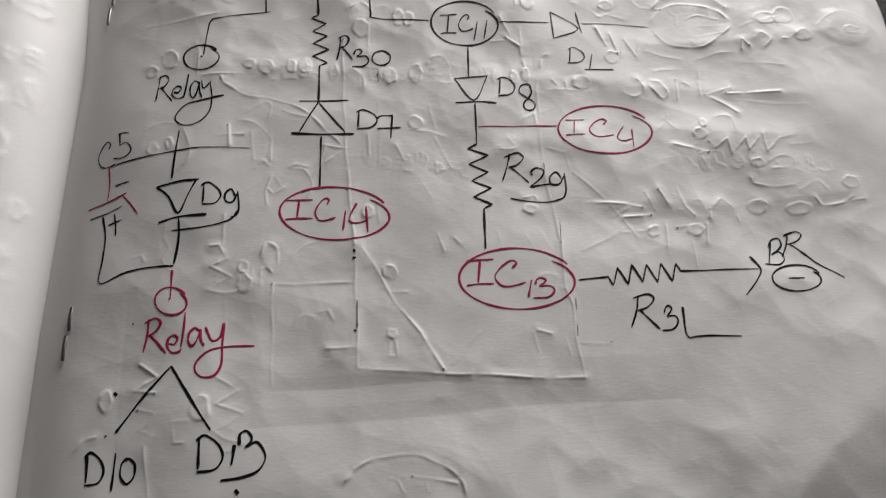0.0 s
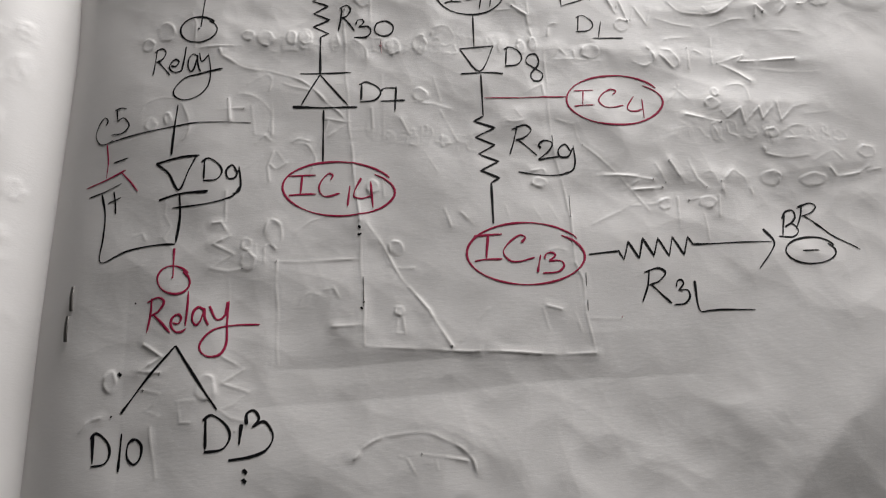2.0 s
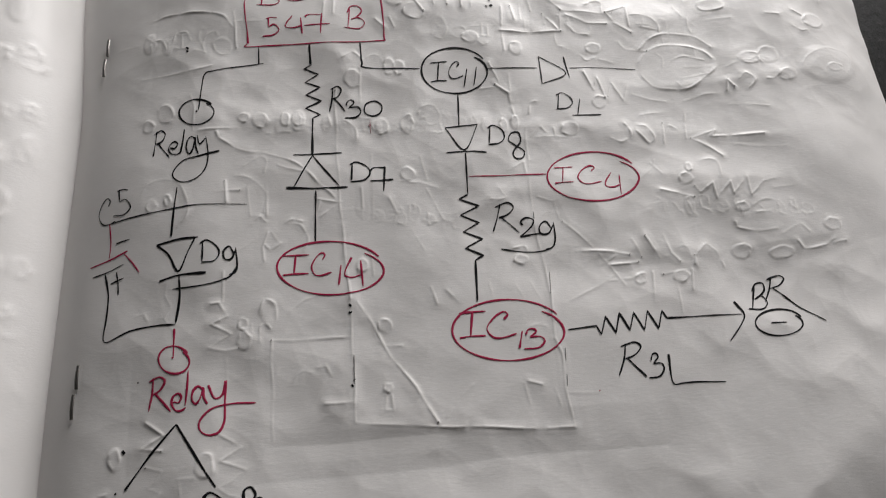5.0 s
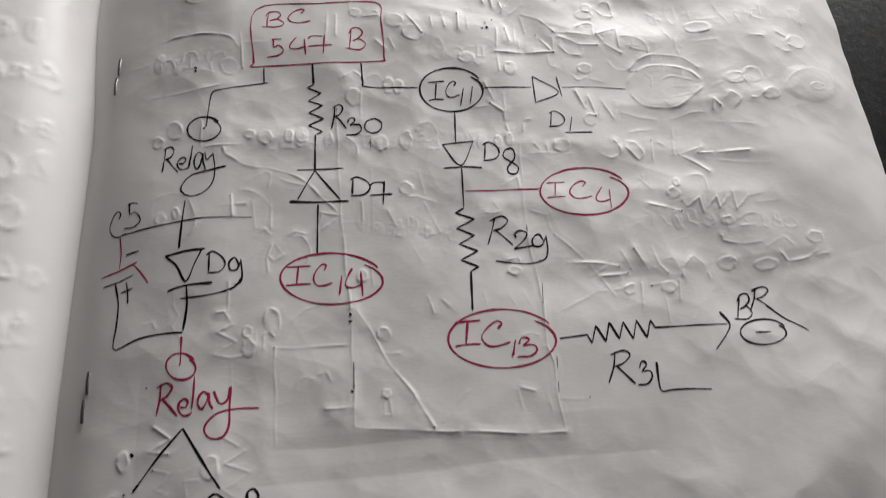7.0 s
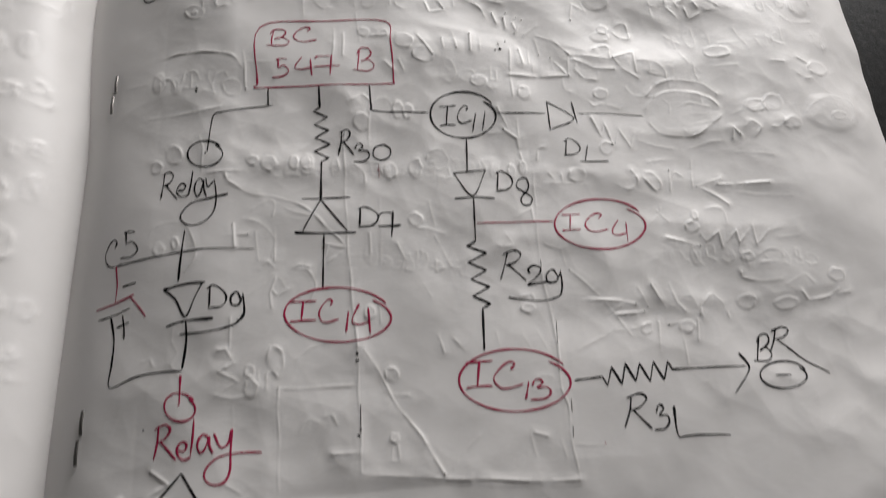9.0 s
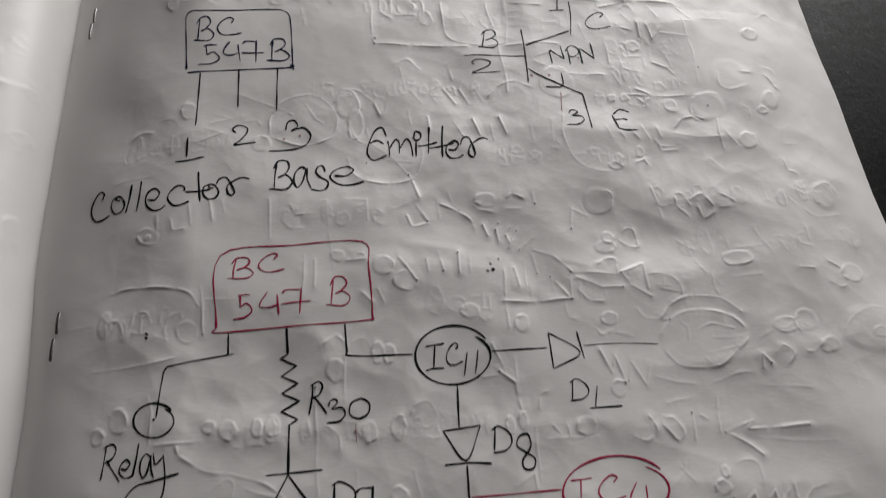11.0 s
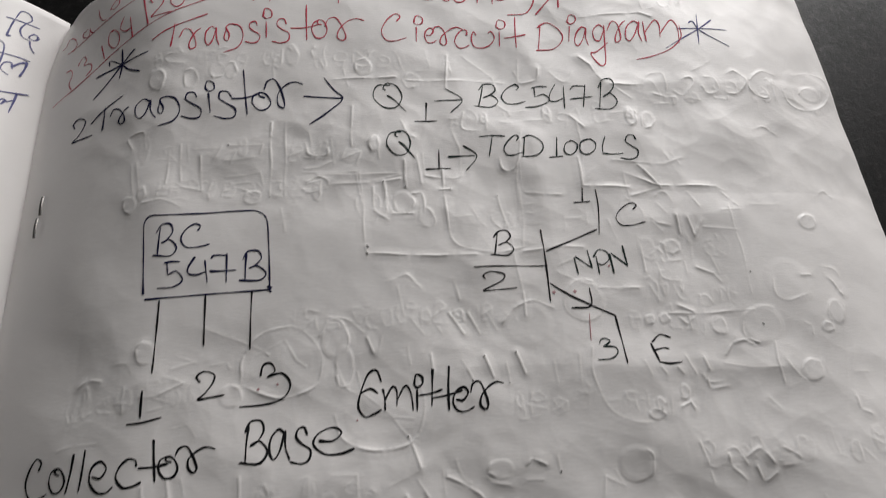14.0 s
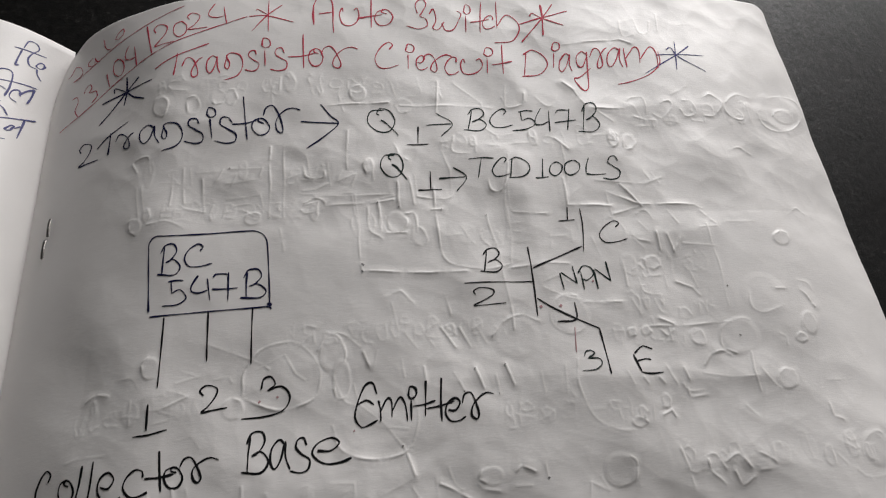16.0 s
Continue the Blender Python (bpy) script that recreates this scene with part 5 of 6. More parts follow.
ring("ring_outline", (113.2, 64.8), (10.1, -0.5), (0.9, 5.6), "red", .6)
zigzag("resistor_symbol", (86.3, 62.0), (86.5, 47.9), 1.9, 4, "black", .65)
drawn("wire_line", [[(86.5, 47.9), (86.0, 39.6)]], "black", .85)
drawn("underline", [[(103.0, 51.2), (102.3, 49.7), (99.7, 48.9), (96.2, 49.0), (91.9, 49.9)]], "black", .5)
ring("ring_outline", (91.4, 33.6), (11.0, -0.8), (0.6, 5.7), "red", .6)
drawn("wire_line", [[(102.8, 32.8), (108.6, 33.2)]], "black", .6)
zigzag("resistor_symbol", (108.4, 33.3), (122.8, 33.7), 1.8, 5, "black", .65)
drawn("wire_line", [[(122.8, 33.8), (130.0, 33.7), (138.0, 33.5)]], "black", .5)
drawn("arrow_head", [[(137.0, 36.1), (138.4, 33.5), (137.2, 31.4), (134.3, 28.4)]], "black", .65)
drawn("underline", [[(147.3, 36.7), (150.5, 33.9), (155.2, 31.1)]], "black", .45)
ring("ring_outline", (145.1, 31.3), (5.0, -0.2), (0.8, 2.6), "black", .55)
drawn("minus_sign", [[(143.3, 31.3), (146.5, 31.2)]], "black", .55)
drawn("underline", [[(121.6, 26.8), (121.4, 21.5), (123.4, 21.2), (126.2, 21.2), (131.7, 20.8)]], "black", .6)
drawn("descender", [[(32.3, 78.4), (32.8, 76.4), (34.1, 77.6)], [(34.1, 77.9), (34.6, 74.1), (34.2, 70.9), (32.4, 68.8), (29.8, 68.2), (27.8, 69.4), (27.7, 71.0), (29.6, 73.1), (32.8, 73.7), (36.9, 74.5)]], "black", .55)
drawn("wire_line", [[(28.6, 67.3), (28.2, 62.3), (27.9, 56.8)]], "black", .7)
drawn("wire_line", [[(14.8, 61.4), (19.4, 61.9), (26.7, 62.6), (32.9, 63.0)]], "black", .55)
drawn("wire_line", [[(32.9, 63.0), (37.3, 62.8), (42.4, 62.5)]], "grey", .4)
drawn("capacitor_symbol", [[(14.8, 61.4), (15.4, 57.5), (15.3, 54.1)], [(11.2, 52.9), (15.4, 53.8), (19.1, 55.1)], [(18.3, 54.8), (20.2, 52.6), (21.8, 50.4)]], "red", .55)
drawn("minus_sign", [[(16.6, 57.0), (19.4, 57.5)]], "black", .6)
drawn("capacitor_symbol", [[(12.0, 50.8), (15.3, 51.4), (18.5, 52.5)]], "black", .55)
drawn("plus_sign", [[(17.1, 51.1), (17.6, 48.6), (17.8, 46.5)], [(16.1, 48.9), (18.6, 49.7)]], "black", .55)
drawn("wire_line", [[(14.7, 51.0), (15.8, 46.5), (15.8, 41.9), (15.8, 37.5), (20.7, 39.0), (25.8, 39.5), (29.3, 39.4)]], "black", .65)
drawn("diode_symbol", [[(25.1, 55.4), (29.5, 56.1), (33.2, 56.1)], [(25.1, 55.4), (27.5, 53.2), (29.6, 49.6), (31.3, 53.3), (32.7, 56.2)], [(26.0, 48.0), (29.6, 48.8), (34.9, 48.9)]], "black", .7)
drawn("descender", [[(40.5, 49.6), (39.0, 47.6), (34.4, 46.5), (28.6, 46.2)]], "black", .5)
drawn("wire_line", [[(29.8, 48.7), (30.0, 44.7), (29.4, 39.7)]], "black", .8)
drawn("wire_line", [[(29.2, 38.6), (29.3, 33.4)]], "red", .65)
ring("terminal_circle", (29.4, 32.8), (2.9, -0.3), (-0.2, 2.5), "red", .6)
dot("ink_dot", (29.2, 33.2), 0.29, "red")
drawn("descender", [[(35.7, 27.7), (36.9, 25.3), (38.3, 25.9), (38.8, 28.3), (38.7, 24.4), (38.7, 21.1), (37.7, 19.2), (35.7, 19.0), (34.4, 20.1), (34.5, 21.7), (36.5, 23.5), (39.9, 24.1), (44.2, 23.9)]], "red", .75)
drawn("branch_line", [[(30.2, 21.3), (25.7, 16.3), (21.5, 10.9)], [(30.2, 21.3), (33.5, 16.2), (37.6, 10.1)]], "black", .75)
dot("ink_dot", (42.2, 0.2), 0.39, "black")
dot("ink_dot", (42.1, -1.2), 0.39, "black")
dot("ink_dot", (61.7, 40.7), 0.26, "black")
dot("ink_dot", (61.9, 39.2), 0.33, "black")
dot("ink_dot", (62.0, 26.5), 0.26, "black")
dot("ink_dot", (61.6, 25.5), 0.23, "black")
dot("ink_dot", (22.8, 29.3), 0.21, "black")
dot("ink_dot", (20.9, 17.3), 0.39, "black")
dot("ink_dot", (19.9, 10.5), 0.26, "black")
dot("ink_dot", (96.2, 108.1), 0.46, "black")
dot("ink_dot", (97.6, 110.4), 0.29, "black")
dot("ink_dot", (29.2, 100.3), 0.29, "black")

# navy chip box
drawn("chip_outline", [[(33.5, 161.1), (32.7, 173.8), (32.9, 176.4), (34.1, 177.4), (36.5, 177.3), (44.4, 177.2), (52.3, 177.3), (54.6, 176.9), (56.1, 175.5), (56.6, 172.2), (56.9, 160.6), (56.1, 160.2), (45.0, 160.2), (33.8, 160.1)]], "navy", .55)
dot("ink_dot", (56.9, 160.6), 0.52, "navy")
drawn("pin_line", [[(36.6, 159.7), (36.4, 152.8), (36.2, 145.9)]], "black", .6)
drawn("pin_line", [[(45.0, 160.2), (45.0, 154.8), (45.0, 150.2)]], "black", .6)
drawn("pin_line", [[(53.6, 160.2), (53.4, 154.3), (53.3, 148.9)]], "black", .6)
drawn("underline", [[(32.3, 137.4), (34.9, 137.4), (38.4, 138.0)]], "black", .5)

# top lines
drawn("arrow_symbol", [[(64.1, 203.7), (68.3, 203.1), (72.3, 202.8)], [(68.6, 208.2), (70.7, 204.9), (72.4, 202.7), (69.3, 199.5), (65.1, 196.4)]], "navy", .6)
drawn("arrow_symbol", [[(92.3, 201.6), (98.3, 201.6)], [(95.0, 204.8), (98.5, 201.6), (95.5, 198.3)]], "green", .5)
drawn("arrow_symbol", [[(93.8, 187.3), (99.7, 187.3)], [(97.3, 189.8), (100.0, 187.2), (97.4, 183.8)]], "green", .55)

# red title
drawn("asterisk", [[(57.1, 240.5), (57, 236.1), (57, 230.1)], [(52.4, 235.1), (56.6, 235.2), (63.1, 232.8)], [(60.3, 238.9), (57, 235.6), (53.1, 230.3)], [(54, 237.1), (54.6, 237.4), (57, 235.4)]], "rose", .5)
star((125.1, 232.1), 6.3, "rose", .5)
drawn("descender", [[(152.9, 220.0), (152.5, 216.4), (149.2, 213.1), (144.4, 211.1), (140.1, 210.2)]], "rose", .5)
drawn("asterisk", [[(158.6, 224), (157.7, 219.6), (156.7, 214.4)], [(152, 218.9), (157.7, 219.4), (165.5, 219.4)], [(162.1, 222.4), (157.6, 219.1), (147.9, 213.2)], [(155.5, 220.9), (156.9, 221.5), (158.3, 218.7), (164.6, 214.2)]], "blue", .5)
drawn("asterisk", [[(23.3, 222.1), (23.6, 218), (23.3, 213.9)], [(26.6, 220.8), (23.3, 217.6), (20.2, 213.9), (17, 210.6)], [(17, 216.8), (23.3, 217.8), (30.2, 218.7)], [(20.2, 218.6), (20.3, 220.1), (23.3, 218), (25.7, 215.5), (28.6, 213.9)]], "navy", .75)
drawn("slash_mark", [[(17.3, 225.7), (18.5, 221.5)]], "rose", .55)
drawn("slash_mark", [[(27.7, 235.6), (29.6, 226.4)]], "rose", .6)
drawn("rule_line", [[(5.0, 213.8), (12.5, 217.1), (19.8, 221.5), (29.6, 226.1), (39.3, 230.2), (52.0, 235.1)]], "rose", .4)
drawn("rule_line", [[(8.4, 228.3), (15.4, 231.5), (24.3, 234.9), (36.9, 239.7)]], "rose", .35)

# NPN symbol
drawn("wire_line", [[(96.2, 161.7), (103.2, 161.4), (110.8, 160.8)]], "black", .45)
drawn("transistor_symbol", [[(110.7, 168.8), (110.6, 162.0), (110.2, 153.3)], [(111.0, 163.8), (116.2, 165.7), (122.4, 168.0)]], "black", .6)
drawn("transistor_symbol", [[(110.7, 157.1), (115.1, 153.7), (122.4, 149.7)], [(118.3, 155.6), (117.9, 151.9), (114.0, 151.7)]], "black", .65)
drawn("wire_line", [[(123.7, 176.9), (123.6, 172.8), (122.6, 166.8)]], "black", .5)
drawn("wire_line", [[(122.4, 149.8), (122.6, 145.5), (122.7, 140.2)]], "black", .55)

# faint bleed-through marks
drawn("bleed_mark", [[(117.3, 150.3), (116.6, 145.0)]], "pink", .4)
dot("bleed_dot", (115.3, 155.0), 0.39, "pink")
dot("bleed_dot", (111.2, 155.2), 0.39, "pink")
dot("bleed_dot", (58.3, 142.0), 0.26, "pink")
dot("bleed_dot", (54.9, 141.4), 0.39, "pink")
dot("bleed_dot", (67.4, 78.9), 0.26, "pink")

# words on the facing page
drawn("handwritten_word", [[(-5.8, 236.4), (-3.4, 236.9), (-1, 237.4)], [(-4.6, 236.3), (-5, 234), (-5.3, 231.5), (-4.8, 231.9)], [(-4.4, 237.1), (-3.7, 239.6), (-2.5, 239.8), (-2.1, 238.5), (-3, 236.7), (-3.6, 234.7), (-3.3, 233), (-2.3, 233)], [(-1.2, 235), (-1.3, 234.4), (-1.7, 233.7), (-2.1, 233.5), (-2.4, 233.7), (-2.3, 234.2), (-2, 234.9), (-1.6, 235.3), (-1.3, 235.2), (-1.2, 234.7)], [(-2.3, 233), (-2.2, 231.6), (-1.7, 230.4)]], "slate", .5, left_page)
drawn("handwritten_word", [[(-8.4, 225.3), (-5.2, 226.4), (-2.1, 227.8)], [(-8.4, 227.1), (-7.1, 229), (-5.5, 228.9), (-5.5, 224.8), (-6, 221.6)], [(-8.1, 222.2), (-7, 223.9), (-5.9, 223.5)], [(-7.8, 219.2), (-6.4, 219.9)], [(-4.3, 221.2), (-5.3, 221.9), (-5.1, 223.8), (-4.2, 224.8), (-4, 223.3)], [(-4.1, 223.7), (-3.3, 225.6), (-2.4, 227.2)], [(-2.4, 227.1), (-2.7, 224.6), (-3.1, 222.3)]], "slate", .5, left_page)
drawn("handwritten_word", [[(-10.9, 213.8), (-7.2, 214.8), (-4.1, 216.6), (-1.8, 218.9)], [(-8.5, 213.4), (-8.5, 216.3), (-7.4, 218.4), (-6, 218.4), (-5.1, 216.6)], [(-8.9, 213.3), (-9.1, 209.1)], [(-6.1, 214.3), (-7.1, 212), (-7.4, 210.7), (-6.5, 209.7), (-4.8, 210.2)], [(-6.1, 214.6), (-6, 212.7)], [(-4, 214.4), (-4.2, 213.9), (-4.4, 213.1), (-4.8, 212.7), (-5.1, 212.7), (-5, 213.1), (-4.7, 213.8), (-4.4, 214.4), (-4.1, 214.5), (-4, 214.2)], [(-4, 213.9), (-3.3, 215.3)], [(-3, 217.6), (-3.2, 214.9), (-3.5, 211.6)]], "slate", .5, left_page)

# ink specks bled through from the other side
drawn("bleed_mark", [[(101.7, 29.4), (101.5, 27.0)]], "grey", .35)
drawn("bleed_mark", [[(101.3, 24.4), (101.1, 22.4)]], "grey", .35)
drawn("bleed_mark", [[(100.9, 44.6), (100.5, 40.5)]], "grey", .3)
drawn("bleed_mark", [[(99.3, 57.4), (99.3, 55.9)]], "grey", .35)
drawn("bleed_mark", [[(62.1, 31.1), (62.0, 25.8)]], "grey", .3)
dot("bleed_dot", (107.1, 21.0), 0.21, "pink")
dot("bleed_dot", (29.2, 99.5), 0.29, "black")
dot("bleed_dot", (95.1, 107.9), 0.34, "grey")
dot("bleed_dot", (95.9, 109.5), 0.23, "grey")
dot("bleed_dot", (152.2, 146.0), 0.23, "grey")
dot("bleed_dot", (152.6, 156.9), 0.23, "grey")
dot("bleed_dot", (75.8, 167.6), 0.26, "grey")
dot("bleed_dot", (72.2, 134.3), 0.20, "pink")
dot("bleed_dot", (123.2, 159.9), 0.31, "pink")
drawn("bleed_mark", [[(67.5, 80.3), (67.5, 77.2)]], "pink", .3)
letters("2Transistor", "navy", .6, -9.4, -0.25, [('2', 12.8, 200.7, 5.4, 6.0), ('T', 17.5, 201.4, 8.3, 8.4), ('r', 22.5, 201.6, 4.7, 4.0), ('a', 28.4, 201.2, 4.8, 5.0), ('n', 33.8, 198.2, 4.8, 7.6), ('s', 38.6, 199.8, 4.3, 6.3), ('i', 43.6, 200.7, 2.5, 7.8), ('s', 45.3, 199.5, 4.8, 6.5), ('t', 49.2, 200.3, 5.7, 11.3), ('o', 53.4, 200.9, 3.9, 4.5), ('rr', 56.0, 201.5, 8.7, 6.9)])
letters("Transistor", "rose", .5, -4.4, -0.09, [('T', 30.6, 218.9, 12.7, 9.1), ('r', 37.3, 217.8, 4.7, 5.7), ('a', 42.8, 218.3, 3.2, 5.2), ('n', 47.0, 216.0, 4.2, 8.1), ('s', 51.5, 218.6, 3.3, 5.9), ('i', 55.3, 219.7, 2.4, 8.1), ('s', 57.4, 218.2, 4.0, 6.7), ('t', 61.6, 218.8, 6.5, 10.2), ('o', 66.3, 219.3, 3.4, 5.1), ('rr', 69.3, 218.6, 9.0, 6.3)])
letters("Ciercuit", "rose", .5, -3.9, 0.04, [('C', 81.5, 218.1, 5.9, 8.1), ('i', 88.6, 217.6, 2.5, 7.8), ('e', 91.4, 217.7, 2.9, 4.2), ('rr', 93.0, 217.0, 7.2, 5.3), ('c', 98.4, 216.3, 3.4, 5.1), ('u', 102.2, 216.2, 5.4, 4.7), ('i', 107.8, 216.1, 2.6, 7.7), ('t', 109.8, 215.5, 5.1, 9.2)])
letters("Diagram", "rose", .55, -2.3, 0.17, [('D', 117.0, 214.4, 6.2, 8.2), ('i', 124.4, 216.7, 2.4, 7.7), ('a', 126.3, 215.1, 3.4, 5.6), ('g', 129.1, 209.0, 3.9, 12.1), ('r', 134.1, 215.6, 4.3, 6.1), ('a', 138.3, 215.4, 4.3, 6.1), ('m', 142.5, 215.1, 9.4, 6.8)])
letters("Auto", "rose", .55, -3.6, -0.01, [('A', 67.2, 229.0, 5.4, 12.2), ('u', 73.9, 231.4, 4.9, 6.1), ('t', 78.3, 230.9, 6.2, 9.7), ('o', 82.6, 231.5, 4.5, 5.3)])
letters("Switch", "rose", .5, -3.6, 0.06, [('S', 90.3, 230.2, 5.2, 9.9), ('w', 95.9, 229.8, 7.9, 6.5), ('i', 104.3, 229.0, 2.1, 8.8), ('t', 106.2, 229.0, 4.8, 10.0), ('c', 109.5, 230.0, 3.2, 4.4), ('h', 111.8, 225.4, 6.4, 13.7)])
letters("BC547B", "green", .5, -4.3, 0.09, [('B', 101.0, 199.6, 5.1, 6.4), ('C', 107.0, 200.3, 5.5, 5.3), ('5', 112.3, 199.0, 5.4, 5.7), ('4', 117.4, 198.1, 4.3, 6.8), ('7', 122.1, 198.0, 5.2, 6.1), ('B', 127.6, 196.9, 4.9, 8.0)])
letters("TCD100LS", "green", .5, -4.6, 0.10, [('T2', 100.2, 186.8, 5.6, 5.3), ('C', 105.6, 186.8, 4.4, 4.9), ('D', 109.3, 186.1, 4.7, 5.3), ('1b', 115.4, 185.5, 3.0, 5.3), ('0', 118.6, 185.9, 2.9, 3.7), ('0', 121.9, 185.7, 3.6, 4.0), ('L', 126.9, 185.2, 4.6, 4.7), ('s', 130.7, 184.0, 3.9, 6.0)])
letters("Q", "green", .5, -4.5, -0.02, [('Q', 78.8, 199.7, 7.2, 7.0)])
letters("Q", "green", .55, -4.8, -0.01, [('Q', 81.0, 187.8, 5.7, 6.5)])
letters("1", "black", .55, -4.6, 0.01, [('1b', 87.4, 196.4, 5.1, 5.2)])
letters("1", "black", .55, -4.9, 0.01, [('1b', 89.0, 184.6, 5.1, 4.9)])
letters("Collector", "black", .65, -7.4, -0.24, [('C', 14.3, 127.1, 4.6, 6.6), ('o', 19.0, 127.6, 3.2, 4.0), ('l', 22.4, 127.2, 1.5, 6.4), ('l', 24.8, 127.0, 1.2, 7.0), ('e', 26.6, 126.8, 4.6, 5.0), ('c', 31.5, 127.2, 4.4, 4.5), ('t', 35.2, 127.6, 5.2, 7.0), ('o', 38.5, 127.9, 3.4, 3.6), ('rr', 41.3, 128.6, 7.2, 4.2)])
letters("Base", "black", .65, -4.3, -0.07, [('B', 52.0, 128.7, 4.7, 7.3), ('a', 56.9, 129.0, 3.5, 5.2), ('s', 60.5, 128.0, 3.5, 6.1), ('e', 64.3, 129.2, 7.1, 4.6)])
letters("Emitter", "black", .65, -4.0, 0.01, [('Em', 72.2, 135.1, 4.3, 8.0), ('m', 76.7, 135.5, 5.4, 4.5), ('i', 82.1, 135.0, 1.9, 6.5), ('t', 83.3, 135.7, 4.2, 6.7), ('t', 85.5, 134.6, 5.5, 8.2), ('e', 89.1, 134.3, 4.0, 4.3), ('rr', 92.4, 134.4, 6.3, 4.9)])
letters("2", "black", .6, -3.9, -0.11, [('2', 44.3, 140.5, 4.8, 5.1)])
letters("3", "black", .6, -4.0, -0.09, [('3t', 51.7, 138.6, 9.0, 7.8)])
letters("1", "black", .8, -6.6, -0.19, [('1', 34.5, 138.2, 0.8, 4.8)])
letters("BC", "navy", .55, -5.3, -0.15, [('B', 34.9, 168.6, 4.5, 6.9), ('C', 39.9, 170.2, 5.7, 5.0)])
letters("547B", "navy", .55, -5.0, -0.13, [('5', 36.1, 162.1, 4.7, 5.4), ('4', 41.5, 162.8, 4.4, 5.2), ('7', 45.8, 162.4, 4.9, 6.0), ('B', 51.2, 162.3, 5.1, 6.3)])
letters("B", "black", .5, -4.8, 0.05, [('B', 99.8, 163.8, 4.7, 5.7)])
letters("2", "black", .45, -5.0, 0.04, [('2', 97.4, 156.7, 6.6, 3.9)])
letters("C", "black", .45, -3.8, 0.15, [('C', 126.3, 168.7, 6.5, 5.2)])
letters("1", "black", .45, -4.4, 0.11, [('1b', 118.6, 174.4, 3.5, 3.3)])
letters("NPN", "green", .5, -4.8, 0.11, [('N', 115.7, 158.6, 3.8, 5.3), ('P', 119.7, 158.3, 3.3, 5.3), ('N', 123.1, 158.3, 3.7, 6.1)])
letters("3", "green", .5, -5.4, 0.11, [('3', 117.0, 141.3, 4.0, 4.2)])
letters("E", "black", .65, -5.0, 0.15, [('E', 126.8, 140.0, 6.9, 5.5)])
drawn("handwritten_number", [[(7.7, 222.5), (9, 222.6), (9.6, 220.7), (9, 218.5), (10.1, 216.3)], [(11, 222.8), (11.5, 224.1), (12.5, 224.9), (13.2, 223.6), (12.7, 222.3), (14.5, 222.1), (15.1, 220.2), (13.8, 218.8)]], "rose", .42)
letters("04", "rose", .42, -21.7, -0.54, [('0', 19.4, 224.0, 3.4, 4.8), ('4', 22.6, 225.5, 4.1, 5.7)])
letters("2024", "rose", .45, -7.3, -0.19, [('2', 30.0, 228.3, 5.2, 6.6), ('0', 34.6, 230.1, 3.3, 4.9), ('2', 38.0, 232.0, 4.7, 5.3), ('4', 42.8, 233.6, 5.2, 6.4)])
drawn("handwritten_word", [[(4.7, 231.1), (5.9, 231.7), (6.8, 233.4), (8.8, 232), (9.6, 229.6), (7.9, 228.5), (6.9, 228.5)], [(12.5, 233.2), (11.2, 232.4), (11.4, 231.1), (13.1, 230.7), (13.1, 232.9)], [(13.1, 232.9), (13.7, 231.5), (14.8, 230.9)], [(15.2, 237.4), (16, 234.6), (16.9, 233.3), (17.9, 233)], [(18.8, 235.3), (19.7, 237), (20.9, 237.8), (21.2, 236.3), (20.2, 235.1), (18.9, 235.4)]], "rose", .4)
letters("BC", "red", .5, -1.8, -0.04, [('B', 44.2, 109.5, 4.9, 4.5), ('C', 50.0, 110.6, 5.2, 3.9)])
letters("547B", "red", .5, -2.1, -0.03, [('5', 45.4, 101.4, 3.5, 4.9), ('4', 50.3, 101.8, 4.4, 4.6), ('7', 54.4, 101.7, 5.7, 5.1), ('B', 63.0, 102.6, 4.6, 6.0)])
letters("R30", "black", .55, -2.6, -0.01, [('R', 59.2, 82.6, 3.2, 5.9), ('3', 62.2, 80.8, 3.4, 4.2), ('0', 66.3, 81.2, 3.8, 3.7)])
letters("IC11", "black", .5, -2.4, 0.05, [('I', 80.8, 88.9, 3.6, 5.1), ('C', 84.8, 89.6, 3.3, 4.2), ('1', 87.9, 87.3, 1.0, 4.5), ('1', 90.1, 87.6, 0.9, 4.5)])
letters("D1", "black", .45, -2.5, 0.10, [('D', 107.5, 81.0, 3.6, 4.1), ('1', 111.9, 79.4, 0.9, 4.2)])
letters("D8", "black", .6, -2.8, 0.06, [('D', 91.6, 73.0, 3.6, 4.7), ('8', 95.4, 69.8, 4.0, 6.1)])
letters("IC4", "red", .5, -3.0, 0.10, [('I', 104.4, 63.4, 4.1, 4.0), ('C', 109.4, 63.2, 5.2, 4.3), ('4', 115.0, 60.7, 4.2, 5.1)])
letters("D7", "black", .6, -3.1, -0.01, [('D', 62.7, 66.3, 4.1, 4.4), ('7', 66.7, 64.1, 4.7, 5.5)])
letters("IC14", "red", .6, -3.7, -0.04, [('I', 49.0, 47.5, 5.2, 4.2), ('C', 54.5, 47.2, 3.9, 4.5), ('1', 59.6, 44.8, 0.8, 4.1), ('4', 60.8, 44.5, 4.2, 5.8)])
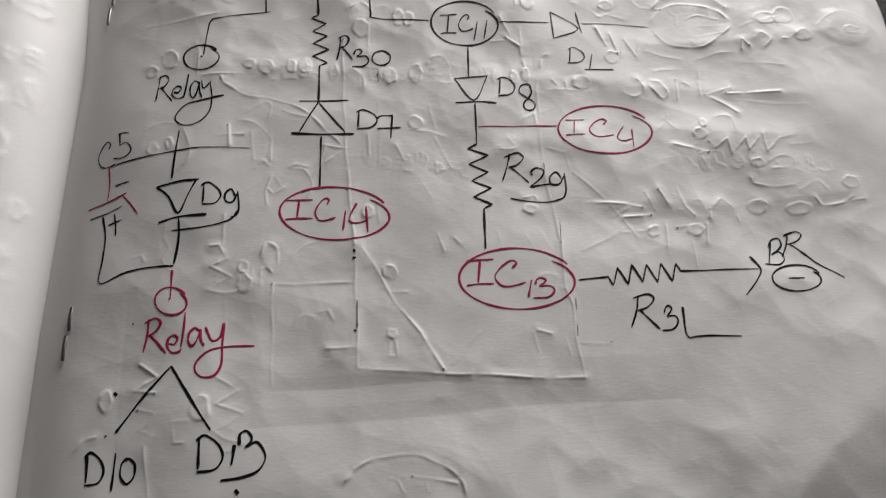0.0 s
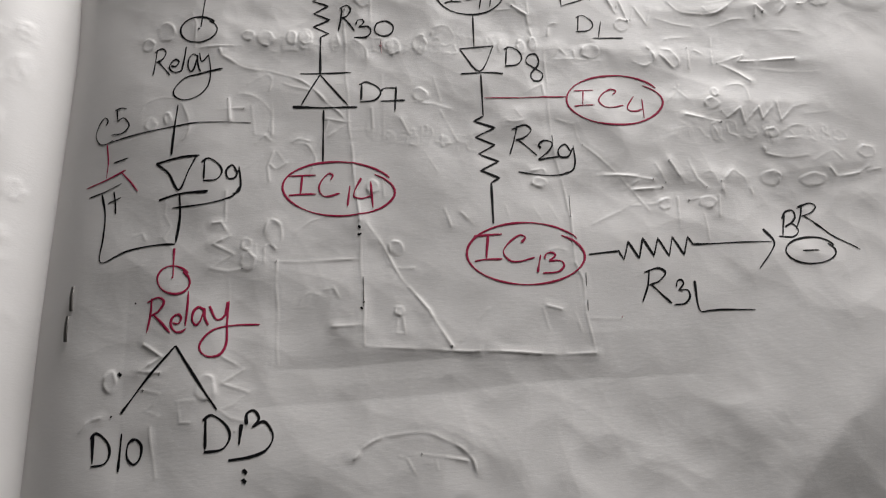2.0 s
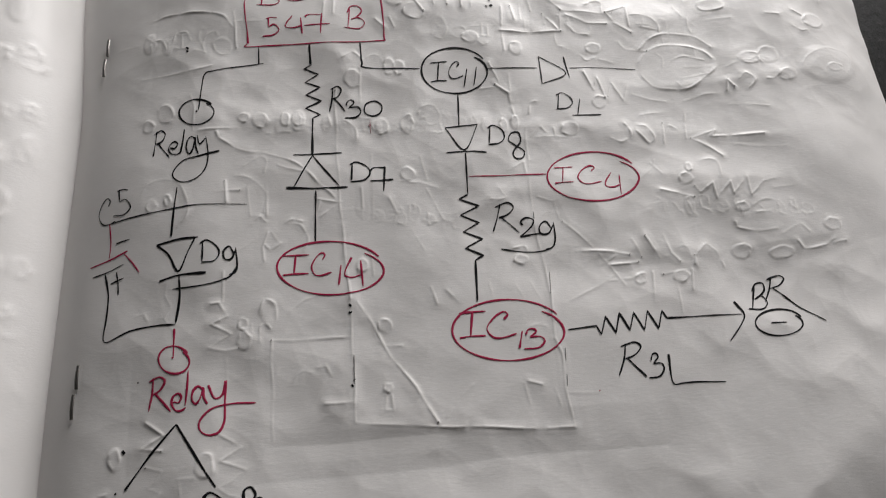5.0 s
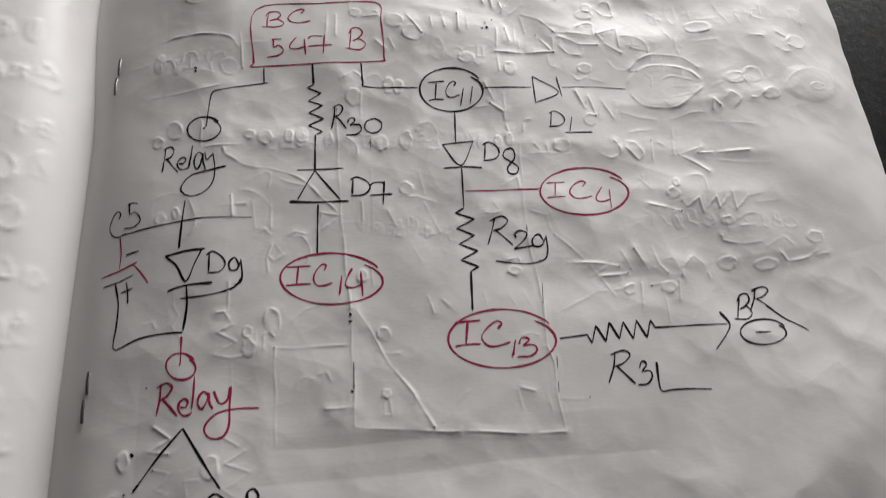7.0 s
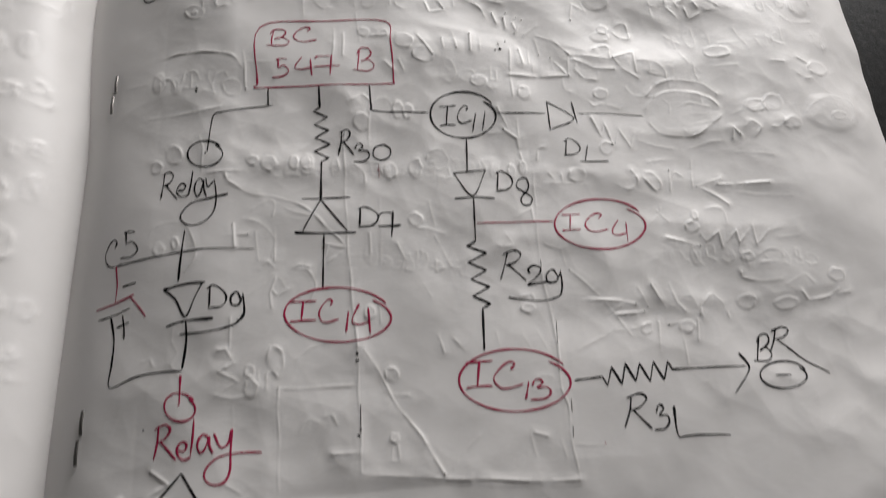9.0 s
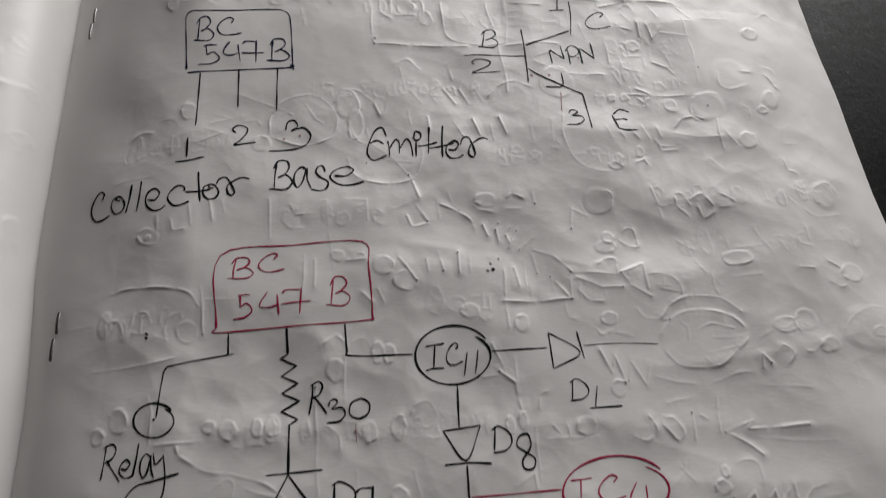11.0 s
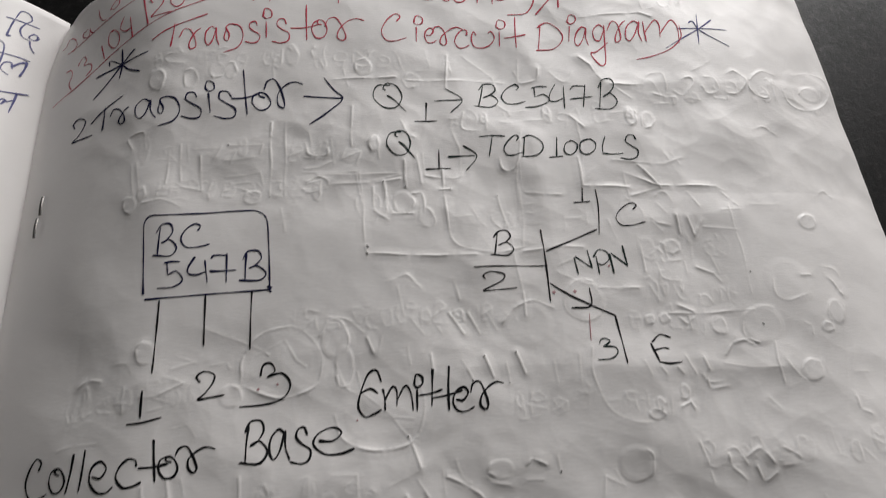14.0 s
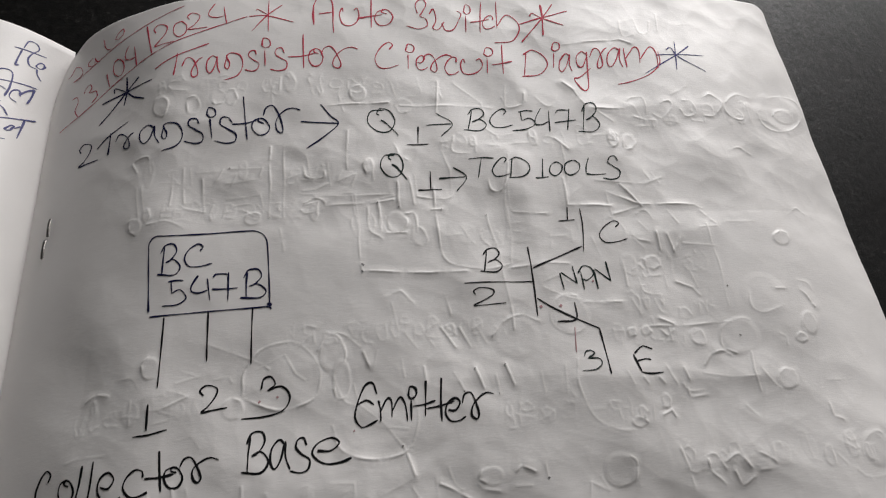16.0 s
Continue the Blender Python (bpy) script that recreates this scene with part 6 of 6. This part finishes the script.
letters("R29", "black", .6, -3.3, 0.06, [('R', 90.8, 53.6, 5.1, 6.2), ('2', 96.1, 52.3, 4.0, 4.0), ('9', 99.2, 49.4, 3.8, 6.0)])
letters("IC13", "red", .65, -4.0, 0.04, [('I', 81.6, 32.7, 5.2, 5.2), ('C', 87.0, 32.4, 5.8, 4.9), ('1', 92.8, 29.9, 0.9, 3.3), ('3', 93.9, 29.7, 3.8, 3.8)])
letters("BR", "black", .55, -2.4, 0.23, [('B', 139.7, 34.2, 3.8, 5.5), ('R', 143.6, 35.8, 5.0, 5.3)])
letters("R3", "black", .6, -4.2, 0.11, [('R', 111.3, 23.4, 5.4, 6.5), ('3', 117.0, 22.6, 2.9, 4.6)])
letters("Relay", "black", .55, -8.8, -0.21, [('R', 23.2, 74.8, 3.4, 6.1), ('e', 26.4, 74.9, 2.7, 2.9), ('l', 28.9, 74.8, 0.9, 5.6), ('a', 30.1, 74.5, 2.6, 3.9)])
letters("C5", "black", .45, -11.5, -0.32, [('C', 12.2, 61.9, 4.1, 5.5), ('5', 15.5, 63.1, 4.0, 5.7)])
letters("D9", "black", .6, -4.3, -0.11, [('D', 33.8, 51.0, 3.6, 4.4), ('9', 38.0, 48.3, 2.9, 5.6)])
letters("Relay", "red", .7, -5.2, -0.15, [('R', 25.1, 24.0, 4.1, 6.1), ('e', 29.2, 23.7, 2.7, 3.1), ('l', 31.7, 24.4, 0.7, 6.2), ('a', 32.8, 24.6, 2.8, 3.1)])
letters("D10", "black", .7, -4.6, -0.17, [('D', 17.1, 3.0, 3.3, 5.0), ('1', 21.5, 1.8, 1.2, 5.9), ('0', 23.1, 2.8, 2.5, 4.0)])
letters("D13", "black", .75, -4.4, -0.11, [('D', 35.5, 3.7, 4.3, 5.7), ('1', 41.0, 4.4, 0.8, 3.2), ('3t', 39.5, 2.2, 7.1, 7.7)])
# the pen pricked through at the ends of its hardest strokes
for k, c in enumerate(ENDS):
    dot("bleed_dot", c, 0.13 + 0.05 * (k % 3), "grey")
